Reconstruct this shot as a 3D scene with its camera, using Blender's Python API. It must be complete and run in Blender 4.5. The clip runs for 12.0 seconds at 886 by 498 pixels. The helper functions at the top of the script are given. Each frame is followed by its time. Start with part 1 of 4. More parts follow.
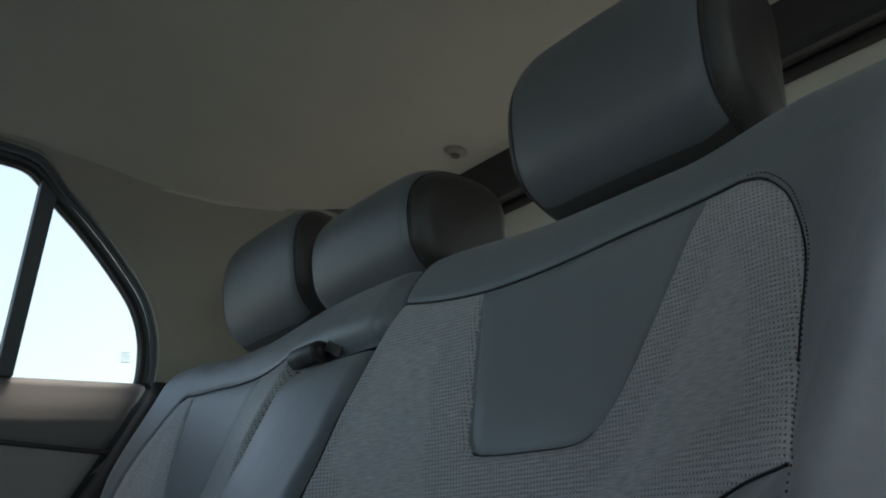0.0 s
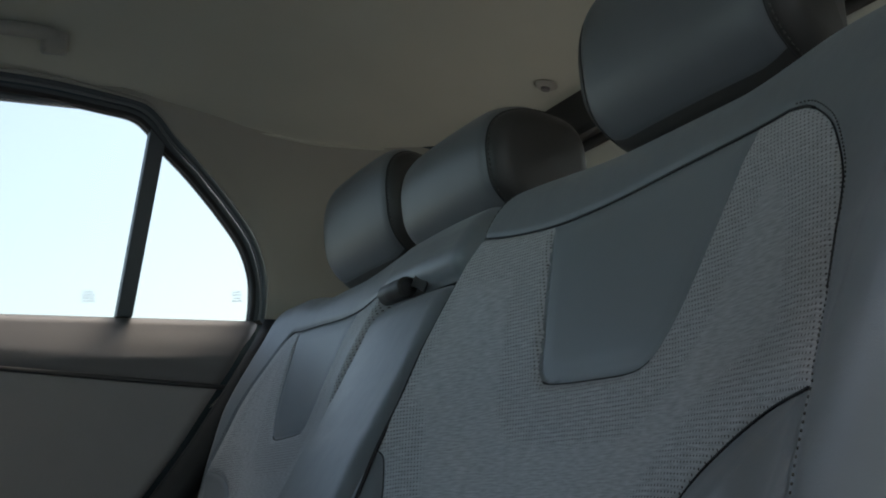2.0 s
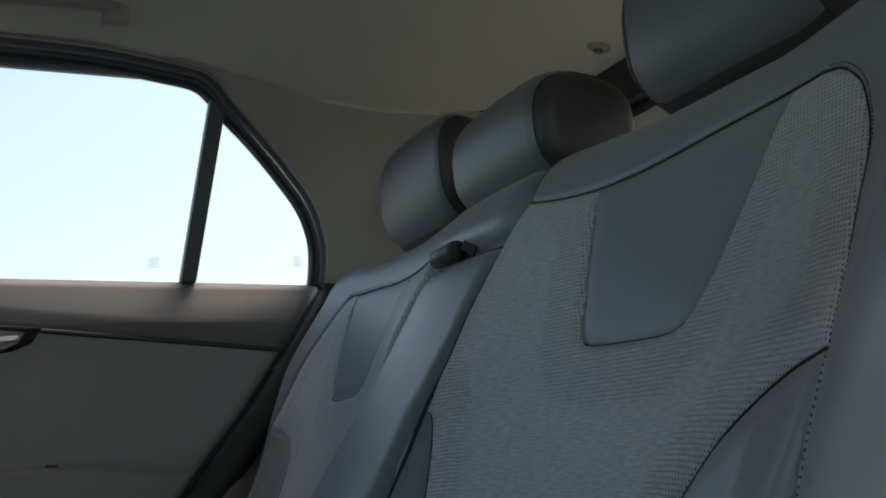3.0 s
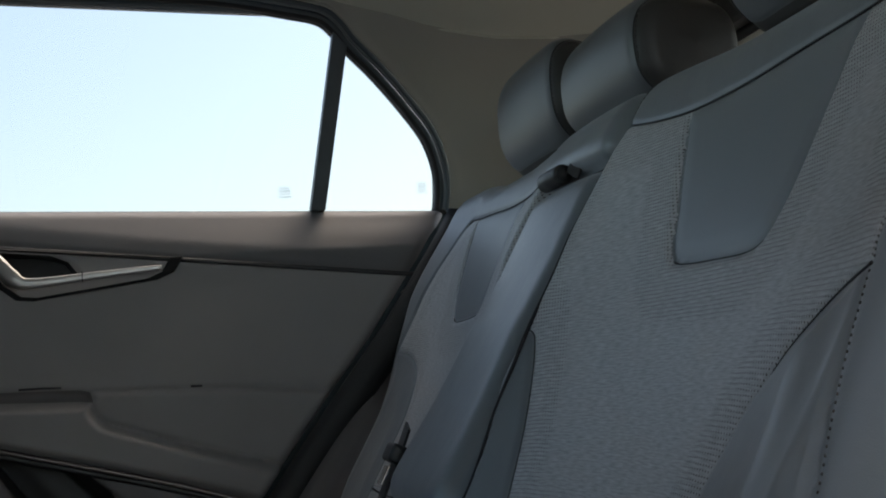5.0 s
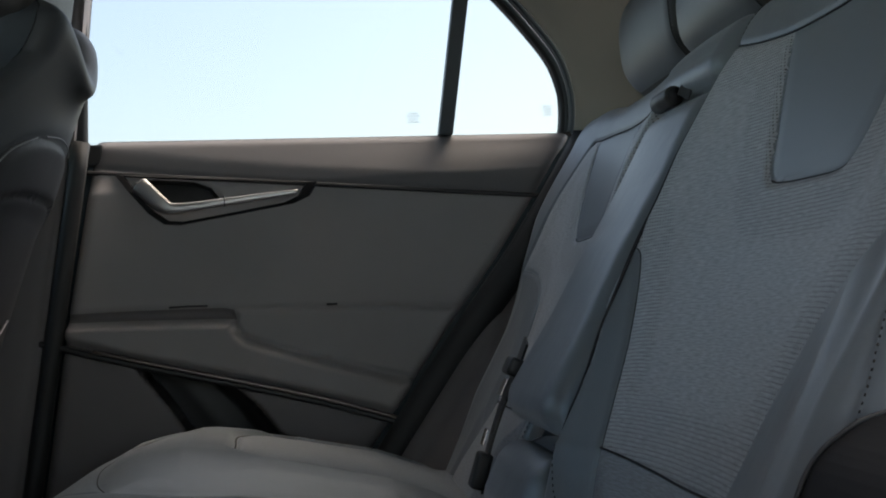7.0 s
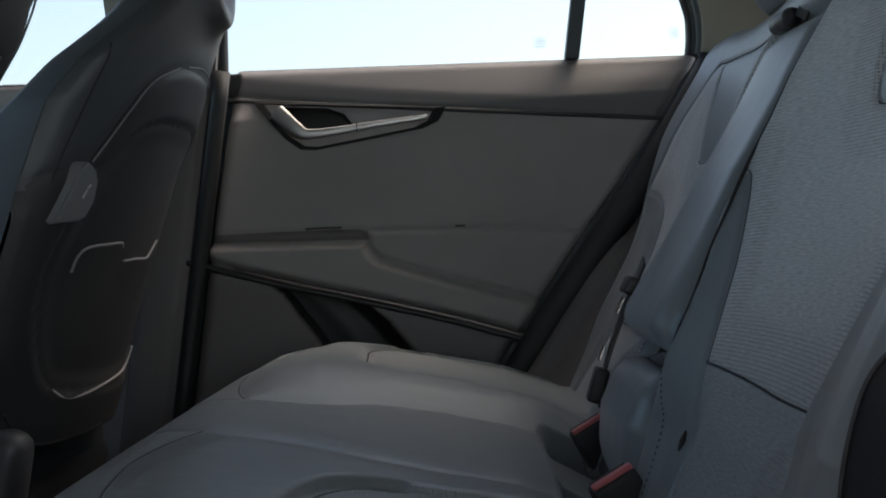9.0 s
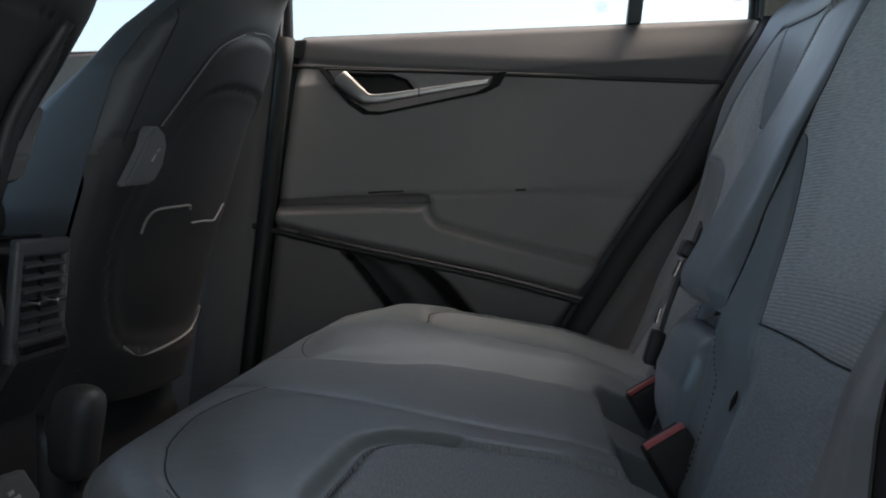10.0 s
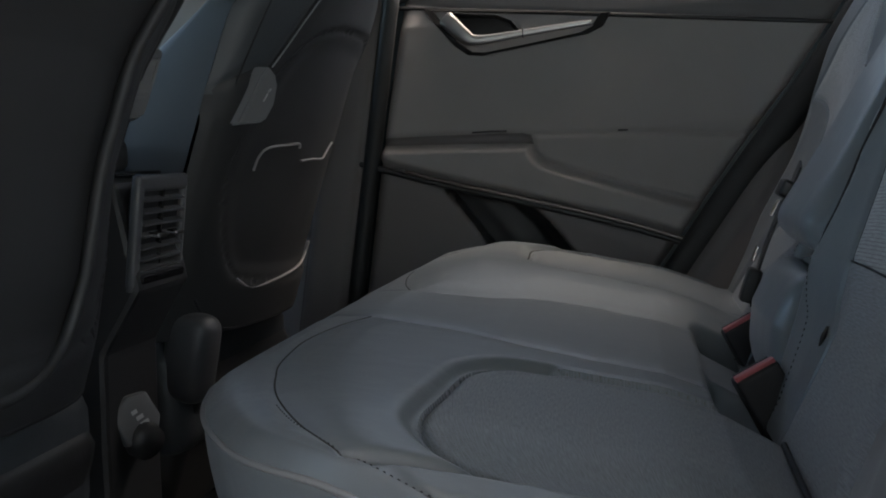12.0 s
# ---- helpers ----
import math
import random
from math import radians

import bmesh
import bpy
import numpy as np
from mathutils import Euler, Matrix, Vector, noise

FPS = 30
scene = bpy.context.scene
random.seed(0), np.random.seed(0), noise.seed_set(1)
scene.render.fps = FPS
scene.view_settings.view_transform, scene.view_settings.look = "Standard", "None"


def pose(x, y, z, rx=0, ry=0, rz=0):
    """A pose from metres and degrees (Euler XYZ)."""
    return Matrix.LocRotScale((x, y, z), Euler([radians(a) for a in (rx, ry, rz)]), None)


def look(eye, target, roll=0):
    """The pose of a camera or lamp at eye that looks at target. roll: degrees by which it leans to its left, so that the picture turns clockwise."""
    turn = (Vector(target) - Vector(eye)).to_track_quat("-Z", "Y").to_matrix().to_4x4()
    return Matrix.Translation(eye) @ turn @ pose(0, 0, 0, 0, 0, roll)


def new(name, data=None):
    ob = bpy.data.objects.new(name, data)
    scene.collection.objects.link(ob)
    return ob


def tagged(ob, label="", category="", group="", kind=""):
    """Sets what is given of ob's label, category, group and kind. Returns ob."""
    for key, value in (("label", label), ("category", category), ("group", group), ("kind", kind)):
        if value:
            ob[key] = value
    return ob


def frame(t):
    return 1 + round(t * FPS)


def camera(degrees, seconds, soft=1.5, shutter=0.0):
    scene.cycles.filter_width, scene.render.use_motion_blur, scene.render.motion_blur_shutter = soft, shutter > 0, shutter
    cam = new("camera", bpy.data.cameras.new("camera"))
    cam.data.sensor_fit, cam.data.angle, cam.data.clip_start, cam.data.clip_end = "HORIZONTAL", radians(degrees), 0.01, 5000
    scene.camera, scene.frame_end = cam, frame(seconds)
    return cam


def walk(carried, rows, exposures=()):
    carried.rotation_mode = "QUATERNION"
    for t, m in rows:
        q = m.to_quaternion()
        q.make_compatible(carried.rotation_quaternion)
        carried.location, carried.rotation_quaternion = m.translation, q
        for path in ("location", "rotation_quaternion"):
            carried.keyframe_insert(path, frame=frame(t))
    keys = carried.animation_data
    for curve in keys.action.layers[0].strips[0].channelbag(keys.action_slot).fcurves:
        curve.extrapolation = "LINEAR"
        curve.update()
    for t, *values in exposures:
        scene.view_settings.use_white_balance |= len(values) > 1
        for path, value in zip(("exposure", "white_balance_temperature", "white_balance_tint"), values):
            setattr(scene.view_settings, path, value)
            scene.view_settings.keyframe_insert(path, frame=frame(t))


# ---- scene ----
cam = camera(40.5, 12.0, soft=1.9)
EXPO, KELVIN, TINT = 3.18, 7050, 6
PATH = [
    (0, (-0.182, -1.079, 0.672), (0.823, 0.585, 1.141), -3.3),
    (0.5, (-0.175, -1.09, 0.671), (0.789, 0.604, 1.117), -3.5),
    (1, (-0.17, -1.103, 0.67), (0.752, 0.621, 1.09), -3.6),
    (1.5, (-0.163, -1.114, 0.668), (0.711, 0.641, 1.065), -3.6),
    (2, (-0.156, -1.128, 0.667), (0.667, 0.657, 1.037), -3.8),
    (2.5, (-0.15, -1.141, 0.666), (0.621, 0.672, 1.008), -3.8),
    (3, (-0.143, -1.154, 0.664), (0.572, 0.687, 0.98), -3.8),
    (5, (-0.114, -1.208, 0.657), (0.361, 0.724, 0.863), -4.2),
    (5.5, (-0.109, -1.223, 0.654), (0.306, 0.725, 0.832), -4.1),
    (6, (-0.103, -1.237, 0.651), (0.25, 0.726, 0.803), -4.1),
    (6.5, (-0.095, -1.251, 0.65), (0.194, 0.724, 0.773), -4.2),
    (7, (-0.089, -1.268, 0.649), (0.137, 0.717, 0.744), -4.2),
    (9, (-0.066, -1.324, 0.642), (-0.085, 0.676, 0.629), -4.1),
    (9.5, (-0.06, -1.336, 0.639), (-0.138, 0.662, 0.602), -4.0),
    (10, (-0.056, -1.35, 0.638), (-0.189, 0.645, 0.576), -3.9),
    (10.5, (-0.052, -1.363, 0.636), (-0.237, 0.627, 0.55), -3.9),
    (11, (-0.048, -1.374, 0.634), (-0.282, 0.609, 0.527), -3.8),
    (11.5, (-0.044, -1.386, 0.633), (-0.323, 0.591, 0.505), -3.7),
    (12, (-0.041, -1.394, 0.632), (-0.359, 0.575, 0.487), -3.7),
]
walk(cam, [(t, look(eye, target, roll)) for t, eye, target, roll in PATH], exposures=[(0, EXPO, KELVIN - 120, TINT - 2.4), (3, EXPO, KELVIN - 60, TINT + 0.2), (7, EXPO, KELVIN, TINT + 2.6), (9.5, EXPO + 0.17, KELVIN - 50, TINT + 3), (12, EXPO + 0.24, KELVIN + 80, TINT + 3.4)])

# ---- light ----
SUN_EL, SUN_AZ = 63.0, 58.0
world = bpy.data.worlds.new("sky")
scene.world = world
world.use_nodes = True
wn = world.node_tree.nodes
sky = wn.new("ShaderNodeTexSky")
sky.sky_type = "NISHITA"
sky.sun_disc = False
sky.sun_elevation, sky.sun_rotation = radians(SUN_EL), radians(SUN_AZ)
sky.air_density, sky.dust_density, sky.ozone_density = 1.0, 3.2, 1.0
wn["Background"].inputs["Strength"].default_value = 0.145
world.node_tree.links.new(sky.outputs["Color"], wn["Background"].inputs["Color"])
sun = new("sun", bpy.data.lights.new("sun", "SUN"))
sun.data.energy, sun.data.angle, sun.data.color = 0.24, radians(75), (1.0, 0.99, 0.97)
sun.matrix_world = look((60 * math.cos(radians(SUN_EL)) * math.sin(radians(SUN_AZ)), 60 * math.cos(radians(SUN_EL)) * math.cos(radians(SUN_AZ)), 60 * math.sin(radians(SUN_EL))), (0, 0, 0))


# ---- materials ----
def material(name, color, rough=0.5, metal=0.0, vary=0.12, scale=8.0, grain=900.0, bump=0.15, spec=0.5, depth=0.0006):
    """A surface with broad tone changes, fine grain and a fine relief, in metres."""
    m = bpy.data.materials.new(name)
    m.use_nodes = True
    n, l = m.node_tree.nodes, m.node_tree.links
    b = n["Principled BSDF"]
    co = n.new("ShaderNodeTexCoord")
    big, fine = n.new("ShaderNodeTexNoise"), n.new("ShaderNodeTexNoise")
    big.inputs["Scale"].default_value, fine.inputs["Scale"].default_value = scale, grain
    big.inputs["Detail"].default_value, fine.inputs["Detail"].default_value = 5, 2
    for t in (big, fine):
        l.new(co.outputs["Object"], t.inputs["Vector"])
    mix = n.new("ShaderNodeMix")
    mix.data_type = "RGBA"
    mix.inputs["A"].default_value = (*[c * (1 - vary) for c in color], 1)
    mix.inputs["B"].default_value = (*[min(1, c * (1 + vary)) for c in color], 1)
    l.new(big.outputs["Fac"], mix.inputs["Factor"])
    l.new(mix.outputs["Result"], b.inputs["Base Color"])
    rr = n.new("ShaderNodeMapRange")
    rr.inputs["To Min"].default_value, rr.inputs["To Max"].default_value = max(0, rough - 0.08), min(1, rough + 0.08)
    l.new(big.outputs["Fac"], rr.inputs["Value"])
    l.new(rr.outputs["Result"], b.inputs["Roughness"])
    b.inputs["Metallic"].default_value = metal
    b.inputs["Specular IOR Level"].default_value = spec
    if bump:
        bp = n.new("ShaderNodeBump")
        bp.inputs["Strength"].default_value, bp.inputs["Distance"].default_value = bump, depth
        l.new(fine.outputs["Fac"], bp.inputs["Height"])
        l.new(bp.outputs["Normal"], b.inputs["Normal"])
    m["nodes_of"] = name
    return m


def perforated(name, color, hole, pitch, radius, rough=0.55):
    """Leather with rows of punched holes, in the metric UV of its panel, and short woven streaks between them."""
    m = material(name, color, rough, vary=0.10, scale=14, bump=0.0)
    n, l = m.node_tree.nodes, m.node_tree.links
    b = n["Principled BSDF"]
    uv = n.new("ShaderNodeTexCoord")
    sep = n.new("ShaderNodeSeparateXYZ")
    l.new(uv.outputs["UV"], sep.inputs["Vector"])

    def calc(op, a, c=None, d=None):
        k = n.new("ShaderNodeMath")
        k.operation = op
        for i, v in enumerate((a, c, d)):
            if v is None:
                continue
            if isinstance(v, (int, float)):
                k.inputs[i].default_value = v
            else:
                l.new(v, k.inputs[i])
        return k.outputs[0]

    gap = 0.86
    row = calc("FLOOR", calc("DIVIDE", sep.outputs["Y"], pitch * gap))
    shift = calc("MULTIPLY", calc("MODULO", row, 2.0), 0.5)
    fx = calc("SUBTRACT", calc("FRACT", calc("ADD", calc("DIVIDE", sep.outputs["X"], pitch), shift)), 0.5)
    fy = calc("MULTIPLY", calc("SUBTRACT", calc("FRACT", calc("DIVIDE", sep.outputs["Y"], pitch * gap)), 0.5), gap)
    dist = calc("SQRT", calc("ADD", calc("MULTIPLY", fx, fx), calc("MULTIPLY", fy, fy)))
    r = radius / pitch
    ramp = n.new("ShaderNodeMapRange")
    ramp.inputs["From Min"].default_value, ramp.inputs["From Max"].default_value = r * 0.7, r * 1.2
    rim = n.new("ShaderNodeAttribute")
    rim.attribute_name = "rim"
    fade = n.new("ShaderNodeMapRange")
    fade.inputs["From Min"].default_value, fade.inputs["From Max"].default_value = 0.042, 0.082
    fade.inputs["To Max"].default_value = 0.6
    l.new(rim.outputs["Fac"], fade.inputs["Value"])
    l.new(calc("ADD", dist, fade.outputs["Result"]), ramp.inputs["Value"])
    streak = n.new("ShaderNodeTexNoise")
    sc = n.new("ShaderNodeMapping")
    sc.inputs["Scale"].default_value = (80, 820, 1)
    l.new(uv.outputs["UV"], sc.inputs["Vector"])
    l.new(sc.outputs["Vector"], streak.inputs["Vector"])
    streak.inputs["Scale"].default_value, streak.inputs["Detail"].default_value = 1.0, 3
    tone = n.new("ShaderNodeMapRange")
    tone.inputs["To Min"].default_value, tone.inputs["To Max"].default_value = 0.74, 1.28
    tone.inputs["From Min"].default_value, tone.inputs["From Max"].default_value = 0.3, 0.7
    l.new(streak.outputs["Fac"], tone.inputs["Value"])
    base = b.inputs["Base Color"].links[0].from_socket
    mul = n.new("ShaderNodeMix")
    mul.data_type, mul.blend_type = "RGBA", "MULTIPLY"
    mul.inputs["Factor"].default_value = 1.0
    l.new(base, mul.inputs["A"])
    l.new(tone.outputs["Result"], mul.inputs["B"])
    mix = n.new("ShaderNodeMix")
    mix.data_type = "RGBA"
    mix.inputs["A"].default_value = (*hole, 1)
    l.new(ramp.outputs["Result"], mix.inputs["Factor"])
    l.new(mul.outputs["Result"], mix.inputs["B"])
    l.new(mix.outputs["Result"], b.inputs["Base Color"])
    bp = n.new("ShaderNodeBump")
    bp.inputs["Strength"].default_value, bp.inputs["Distance"].default_value = 0.5, 0.0006
    l.new(calc("ADD", ramp.outputs["Result"], calc("MULTIPLY", streak.outputs["Fac"], 0.6)), bp.inputs["Height"])
    l.new(bp.outputs["Normal"], b.inputs["Normal"])
    return m


LEATHER = material("blue_grey_leather", (0.152, 0.170, 0.184), 0.37, grain=1400, bump=0.25, spec=0.68)
PERF = perforated("perforated_leather", (0.40, 0.412, 0.42), (0.045, 0.028, 0.026), 0.0038, 0.00072, 0.48)
FABRIC = perforated("streaked_seat_fabric", (0.212, 0.232, 0.250), (0.15, 0.125, 0.125), 0.0044, 0.0005, 0.5)
DARK_LEATHER = material("charcoal_leather", (0.033, 0.0315, 0.0305), 0.46, grain=1400, bump=0.25, spec=0.4)
for m in (LEATHER, PERF, FABRIC):
    # sheen added to brighten seats seen at a flat angle, mainly the far cushion
    b = m.node_tree.nodes["Principled BSDF"]
    b.inputs["Sheen Weight"].default_value, b.inputs["Sheen Roughness"].default_value = 0.10, 0.45
for m in (LEATHER, DARK_LEATHER):
    # soft creases in the stretched hide
    n, l = m.node_tree.nodes, m.node_tree.links
    wave, soft = n.new("ShaderNodeTexNoise"), n.new("ShaderNodeBump")
    wave.inputs["Scale"].default_value, wave.inputs["Detail"].default_value = 22, 3
    soft.inputs["Strength"].default_value, soft.inputs["Distance"].default_value = 0.22, 0.006
    l.new(n["Texture Coordinate"].outputs["Object"], wave.inputs["Vector"])
    l.new(wave.outputs["Fac"], soft.inputs["Height"])
    l.new(soft.outputs["Normal"], n["Bump"].inputs["Normal"])
# seat leather lightened for the insert: missing light put into the colour
LIT_LEATHER = material("pale_blue_grey_leather", (0.196, 0.216, 0.229), 0.40, grain=1400, bump=0.25, spec=0.6)
# seat leather darkened for the headrest pads: their shade put into the colour
HEAD_SHADE_LEATHER = material("dark_blue_grey_leather", (0.098, 0.106, 0.116), 0.40, grain=1400, bump=0.25, spec=0.6)
# for real seams, and for shade painted into gaps and creases
SEAM_SHADE = material("dark_seam", (0.012, 0.012, 0.014), 0.7, bump=0)
# stitching thread, and the shade painted into the fabric folds
THREAD_SHADE = material("grey_thread", (0.05, 0.046, 0.042), 0.8, bump=0)
PIPING = material("pale_piping", (0.23, 0.235, 0.24), 0.5, bump=0)
SEAT_GREY = material("dark_grey_leather", (0.045, 0.050, 0.055), 0.45, grain=1400, bump=0.25)
TRIM = material("dark_grey_trim", (0.265, 0.249, 0.247), 0.7, grain=1800, bump=0.3)
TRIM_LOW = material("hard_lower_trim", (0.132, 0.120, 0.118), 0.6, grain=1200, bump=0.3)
TRIM_SOFT = material("soft_upper_trim", (0.142, 0.136, 0.137), 0.72, grain=1800, bump=0.3, spec=0.35)
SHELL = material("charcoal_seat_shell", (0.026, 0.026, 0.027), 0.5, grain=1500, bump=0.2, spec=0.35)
BLACK = material("black_plastic", (0.019, 0.019, 0.020), 0.45, grain=1500, bump=0.15)
VENT_GREY = material("charcoal_vent_plastic", (0.065, 0.066, 0.070), 0.4, grain=1500, bump=0.15)
GREY_PLASTIC = material("dark_grey_plastic", (0.145, 0.147, 0.15), 0.5, grain=1500, bump=0.15)
FRAME_LIGHT = material("grey_frame_trim", (0.15, 0.17, 0.18), 0.45, bump=0)
FRAME_GREY = material("blue_grey_seal", (0.062, 0.078, 0.086), 0.5, bump=0)
MATT_BLACK = material("matt_black_plastic", (0.010, 0.010, 0.011), 0.8, grain=1500, bump=0.15, spec=0.25)
GLOSS = material("gloss_black_plastic", (0.008, 0.008, 0.009), 0.15, bump=0)
RUBBER = material("black_rubber", (0.012, 0.0125, 0.013), 0.6, grain=1200, bump=0.1)
HEADLINER = material("woven_headliner", (0.475, 0.485, 0.41), 0.9, grain=700, bump=0.4, vary=0.06, spec=0.2)
PALE_TRIM = material("pale_beige_trim", (0.60, 0.57, 0.50), 0.6, grain=1500, bump=0.15, vary=0.05)
PILLAR = material("warm_grey_pillar_trim", (0.30, 0.298, 0.262), 0.7, grain=1500, bump=0.2, vary=0.06)
SATIN = material("satin_metal", (0.42, 0.41, 0.40), 0.35, metal=1.0, bump=0, vary=0.05)
BRONZE = material("brushed_bronze_strip", (0.20, 0.17, 0.155), 0.35, metal=0.8, bump=0)
CHROME = material("bright_chrome", (0.75, 0.75, 0.75), 0.12, metal=1.0, bump=0)
RED = material("red_plastic", (0.50, 0.115, 0.125), 0.4, bump=0)
WEBBING = material("grey_webbing", (0.05, 0.05, 0.052), 0.75, grain=2500, bump=0.5)
CARPET = material("dark_carpet", (0.03, 0.03, 0.03), 0.95, grain=500, bump=0.9, depth=0.003)
PAINT = material("dark_body_paint", (0.045, 0.065, 0.075), 0.25, bump=0)
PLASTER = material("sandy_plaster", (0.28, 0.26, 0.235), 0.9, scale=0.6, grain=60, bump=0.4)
ASPHALT = material("grey_asphalt", (0.17, 0.166, 0.16), 0.9, scale=1.5, grain=250, bump=0.6, depth=0.004)
MARK = material("white_marking", (0.5, 0.5, 0.5), 0.5, bump=0)

GLASS = bpy.data.materials.new("sky_dimming_glass")
GLASS.use_nodes = True
gn, gl = GLASS.node_tree.nodes, GLASS.node_tree.links
gn.remove(gn["Principled BSDF"])
clear, shine, blend = gn.new("ShaderNodeBsdfTransparent"), gn.new("ShaderNodeBsdfGlossy"), gn.new("ShaderNodeMixShader")
# grey put in to dim the sky seen through; panes cast no shadow
clear.inputs["Color"].default_value = (0.44, 0.447, 0.44, 1)
shine.inputs["Roughness"].default_value = 0.02
blend.inputs["Fac"].default_value = 0.015
gl.new(clear.outputs[0], blend.inputs[1])
gl.new(shine.outputs[0], blend.inputs[2])
gl.new(blend.outputs[0], gn["Material Output"].inputs["Surface"])
TINTED = GLASS.copy()
TINTED.name = "green_tinted_glass"
TINTED.node_tree.nodes["Transparent BSDF"].inputs["Color"].default_value = (0.84, 0.90, 0.90, 1)
PALE = bpy.data.materials.new("etched_mark")
PALE.use_nodes = True
en, el = PALE.node_tree.nodes, PALE.node_tree.links
thin, film = en.new("ShaderNodeBsdfTransparent"), en.new("ShaderNodeMixShader")
film.inputs["Fac"].default_value = 0.3
en["Principled BSDF"].inputs["Base Color"].default_value = (0.6, 0.65, 0.68, 1)
el.new(thin.outputs[0], film.inputs[1])
el.new(en["Principled BSDF"].outputs[0], film.inputs[2])
el.new(film.outputs[0], en["Material Output"].inputs["Surface"])


# ---- building helpers ----
def thing(name, label, category, group="", kind=""):
    return tagged(new(name), label, category, group, kind)


def mesh_of(name, verts, faces, mat, uv=None, smooth=True, rim=None, normals=None):
    me = bpy.data.meshes.new(name)
    me.from_pydata([tuple(map(float, v)) for v in verts], [], [tuple(map(int, f)) for f in faces])
    me.materials.append(mat)
    if uv is not None:
        lay = me.uv_layers.new(name="UVMap")
        idx = np.empty(len(me.loops), int)
        me.loops.foreach_get("vertex_index", idx)
        lay.data.foreach_set("uv", np.asarray(uv, float)[idx].ravel())
    if rim is not None:
        me.attributes.new("rim", "FLOAT", "POINT").data.foreach_set("value", np.asarray(rim, float))
    if smooth:
        me.polygons.foreach_set("use_smooth", [True] * len(me.polygons))
    me.update()
    if normals is not None:
        me.normals_split_custom_set_from_vertices([tuple(map(float, n)) for n in normals])
    return me


def put(name, me, parent=None, label=""):
    ob = new(name, me)
    if parent:
        ob.parent = parent
    return tagged(ob, label)


def part(name, bm, mat, parent=None, label="", smooth=False):
    me = bpy.data.meshes.new(name)
    bmesh.ops.recalc_face_normals(bm, faces=bm.faces)
    bm.to_mesh(me)
    bm.free()
    me.materials.append(mat)
    if smooth:
        me.polygons.foreach_set("use_smooth", [True] * len(me.polygons))
    return put(name, me, parent, label)


def box(sx, sy, sz, bevel=0.004, m=None, seg=2):
    bm = bmesh.new()
    bmesh.ops.create_cube(bm, size=1, matrix=Matrix.Diagonal((sx, sy, sz, 1)))
    if bevel:
        bmesh.ops.bevel(bm, geom=bm.edges[:], offset=bevel, segments=seg, profile=0.6, affect="EDGES")
    if m is not None:
        bm.transform(m)
    return bm


def prism(pts, axis, lo, hi, bevel=0.0, seg=2):
    """A plate with the outline pts, from lo to hi along an axis; pts are in the two other axes, in order."""
    bm = bmesh.new()
    def at(p, h):
        q = list(p)
        q.insert("xyz".index(axis), h)
        return q
    a, b = [bm.verts.new(at(p, lo)) for p in pts], [bm.verts.new(at(p, hi)) for p in pts]
    bm.faces.new(a)
    bm.faces.new(b[::-1])
    for i in range(len(pts)):
        j = (i + 1) % len(pts)
        bm.faces.new((a[i], a[j], b[j], b[i]))
    bmesh.ops.recalc_face_normals(bm, faces=bm.faces)
    if bevel:
        bmesh.ops.bevel(bm, geom=bm.edges[:], offset=bevel, segments=seg, profile=0.6, affect="EDGES", clamp_overlap=True)
    return bm


def curve(pts, n=8, closed=False):
    """A smooth line through pts (Catmull-Rom), as an array."""
    p = np.asarray(pts, float)
    k = len(p)
    out = []
    for i in range(k if closed else k - 1):
        a, b, c, d = (p[(i + o) % k] if closed else p[min(max(i + o, 0), k - 1)] for o in (-1, 0, 1, 2))
        for t in np.linspace(0, 1, n, endpoint=False):
            out.append(0.5 * (2 * b + (c - a) * t + (2 * a - 5 * b + 4 * c - d) * t * t + (3 * b - a - 3 * c + d) * t ** 3))
    if not closed:
        out.append(p[-1])
    return np.array(out)


def tube(pts, r, sides=8, closed=False, flat=None):
    """A round rod along pts; flat squashes it along a direction."""
    p = np.asarray(pts, float)
    tan = np.roll(p, -1, 0) - np.roll(p, 1, 0)
    if not closed:
        tan[0], tan[-1] = p[1] - p[0], p[-1] - p[-2]
    tan /= np.linalg.norm(tan, axis=1)[:, None] + 1e-12
    up = np.array((0.13, 0.21, 0.97))
    verts, faces = [], []
    rad = np.broadcast_to(np.asarray(r, float), (len(p),))
    for q, t, rr in zip(p, tan, rad):
        s = np.cross(t, up)
        s /= np.linalg.norm(s) + 1e-12
        w = np.cross(s, t)
        for k in range(sides):
            a = 2 * math.pi * k / sides
            o = rr * (math.cos(a) * s + math.sin(a) * w)
            if flat is not None:
                o = o - np.asarray(flat[0]) * (o @ np.asarray(flat[0])) * (1 - flat[1])
            verts.append(q + o)
    m = len(p)
    for i in range(m if closed else m - 1):
        for k in range(sides):
            j, k2 = (i + 1) % m, (k + 1) % sides
            faces.append((i * sides + k, i * sides + k2, j * sides + k2, j * sides + k))
    if not closed:
        faces.append(tuple(range(sides))[::-1])
        faces.append(tuple((m - 1) * sides + k for k in range(sides)))
    return verts, faces


def rod(name, pts, r, mat, parent=None, label="", sides=8, closed=False, flat=None):
    v, f = tube(pts, r, sides, closed, flat)
    return put(name, mesh_of(name, v, f, mat), parent, label)


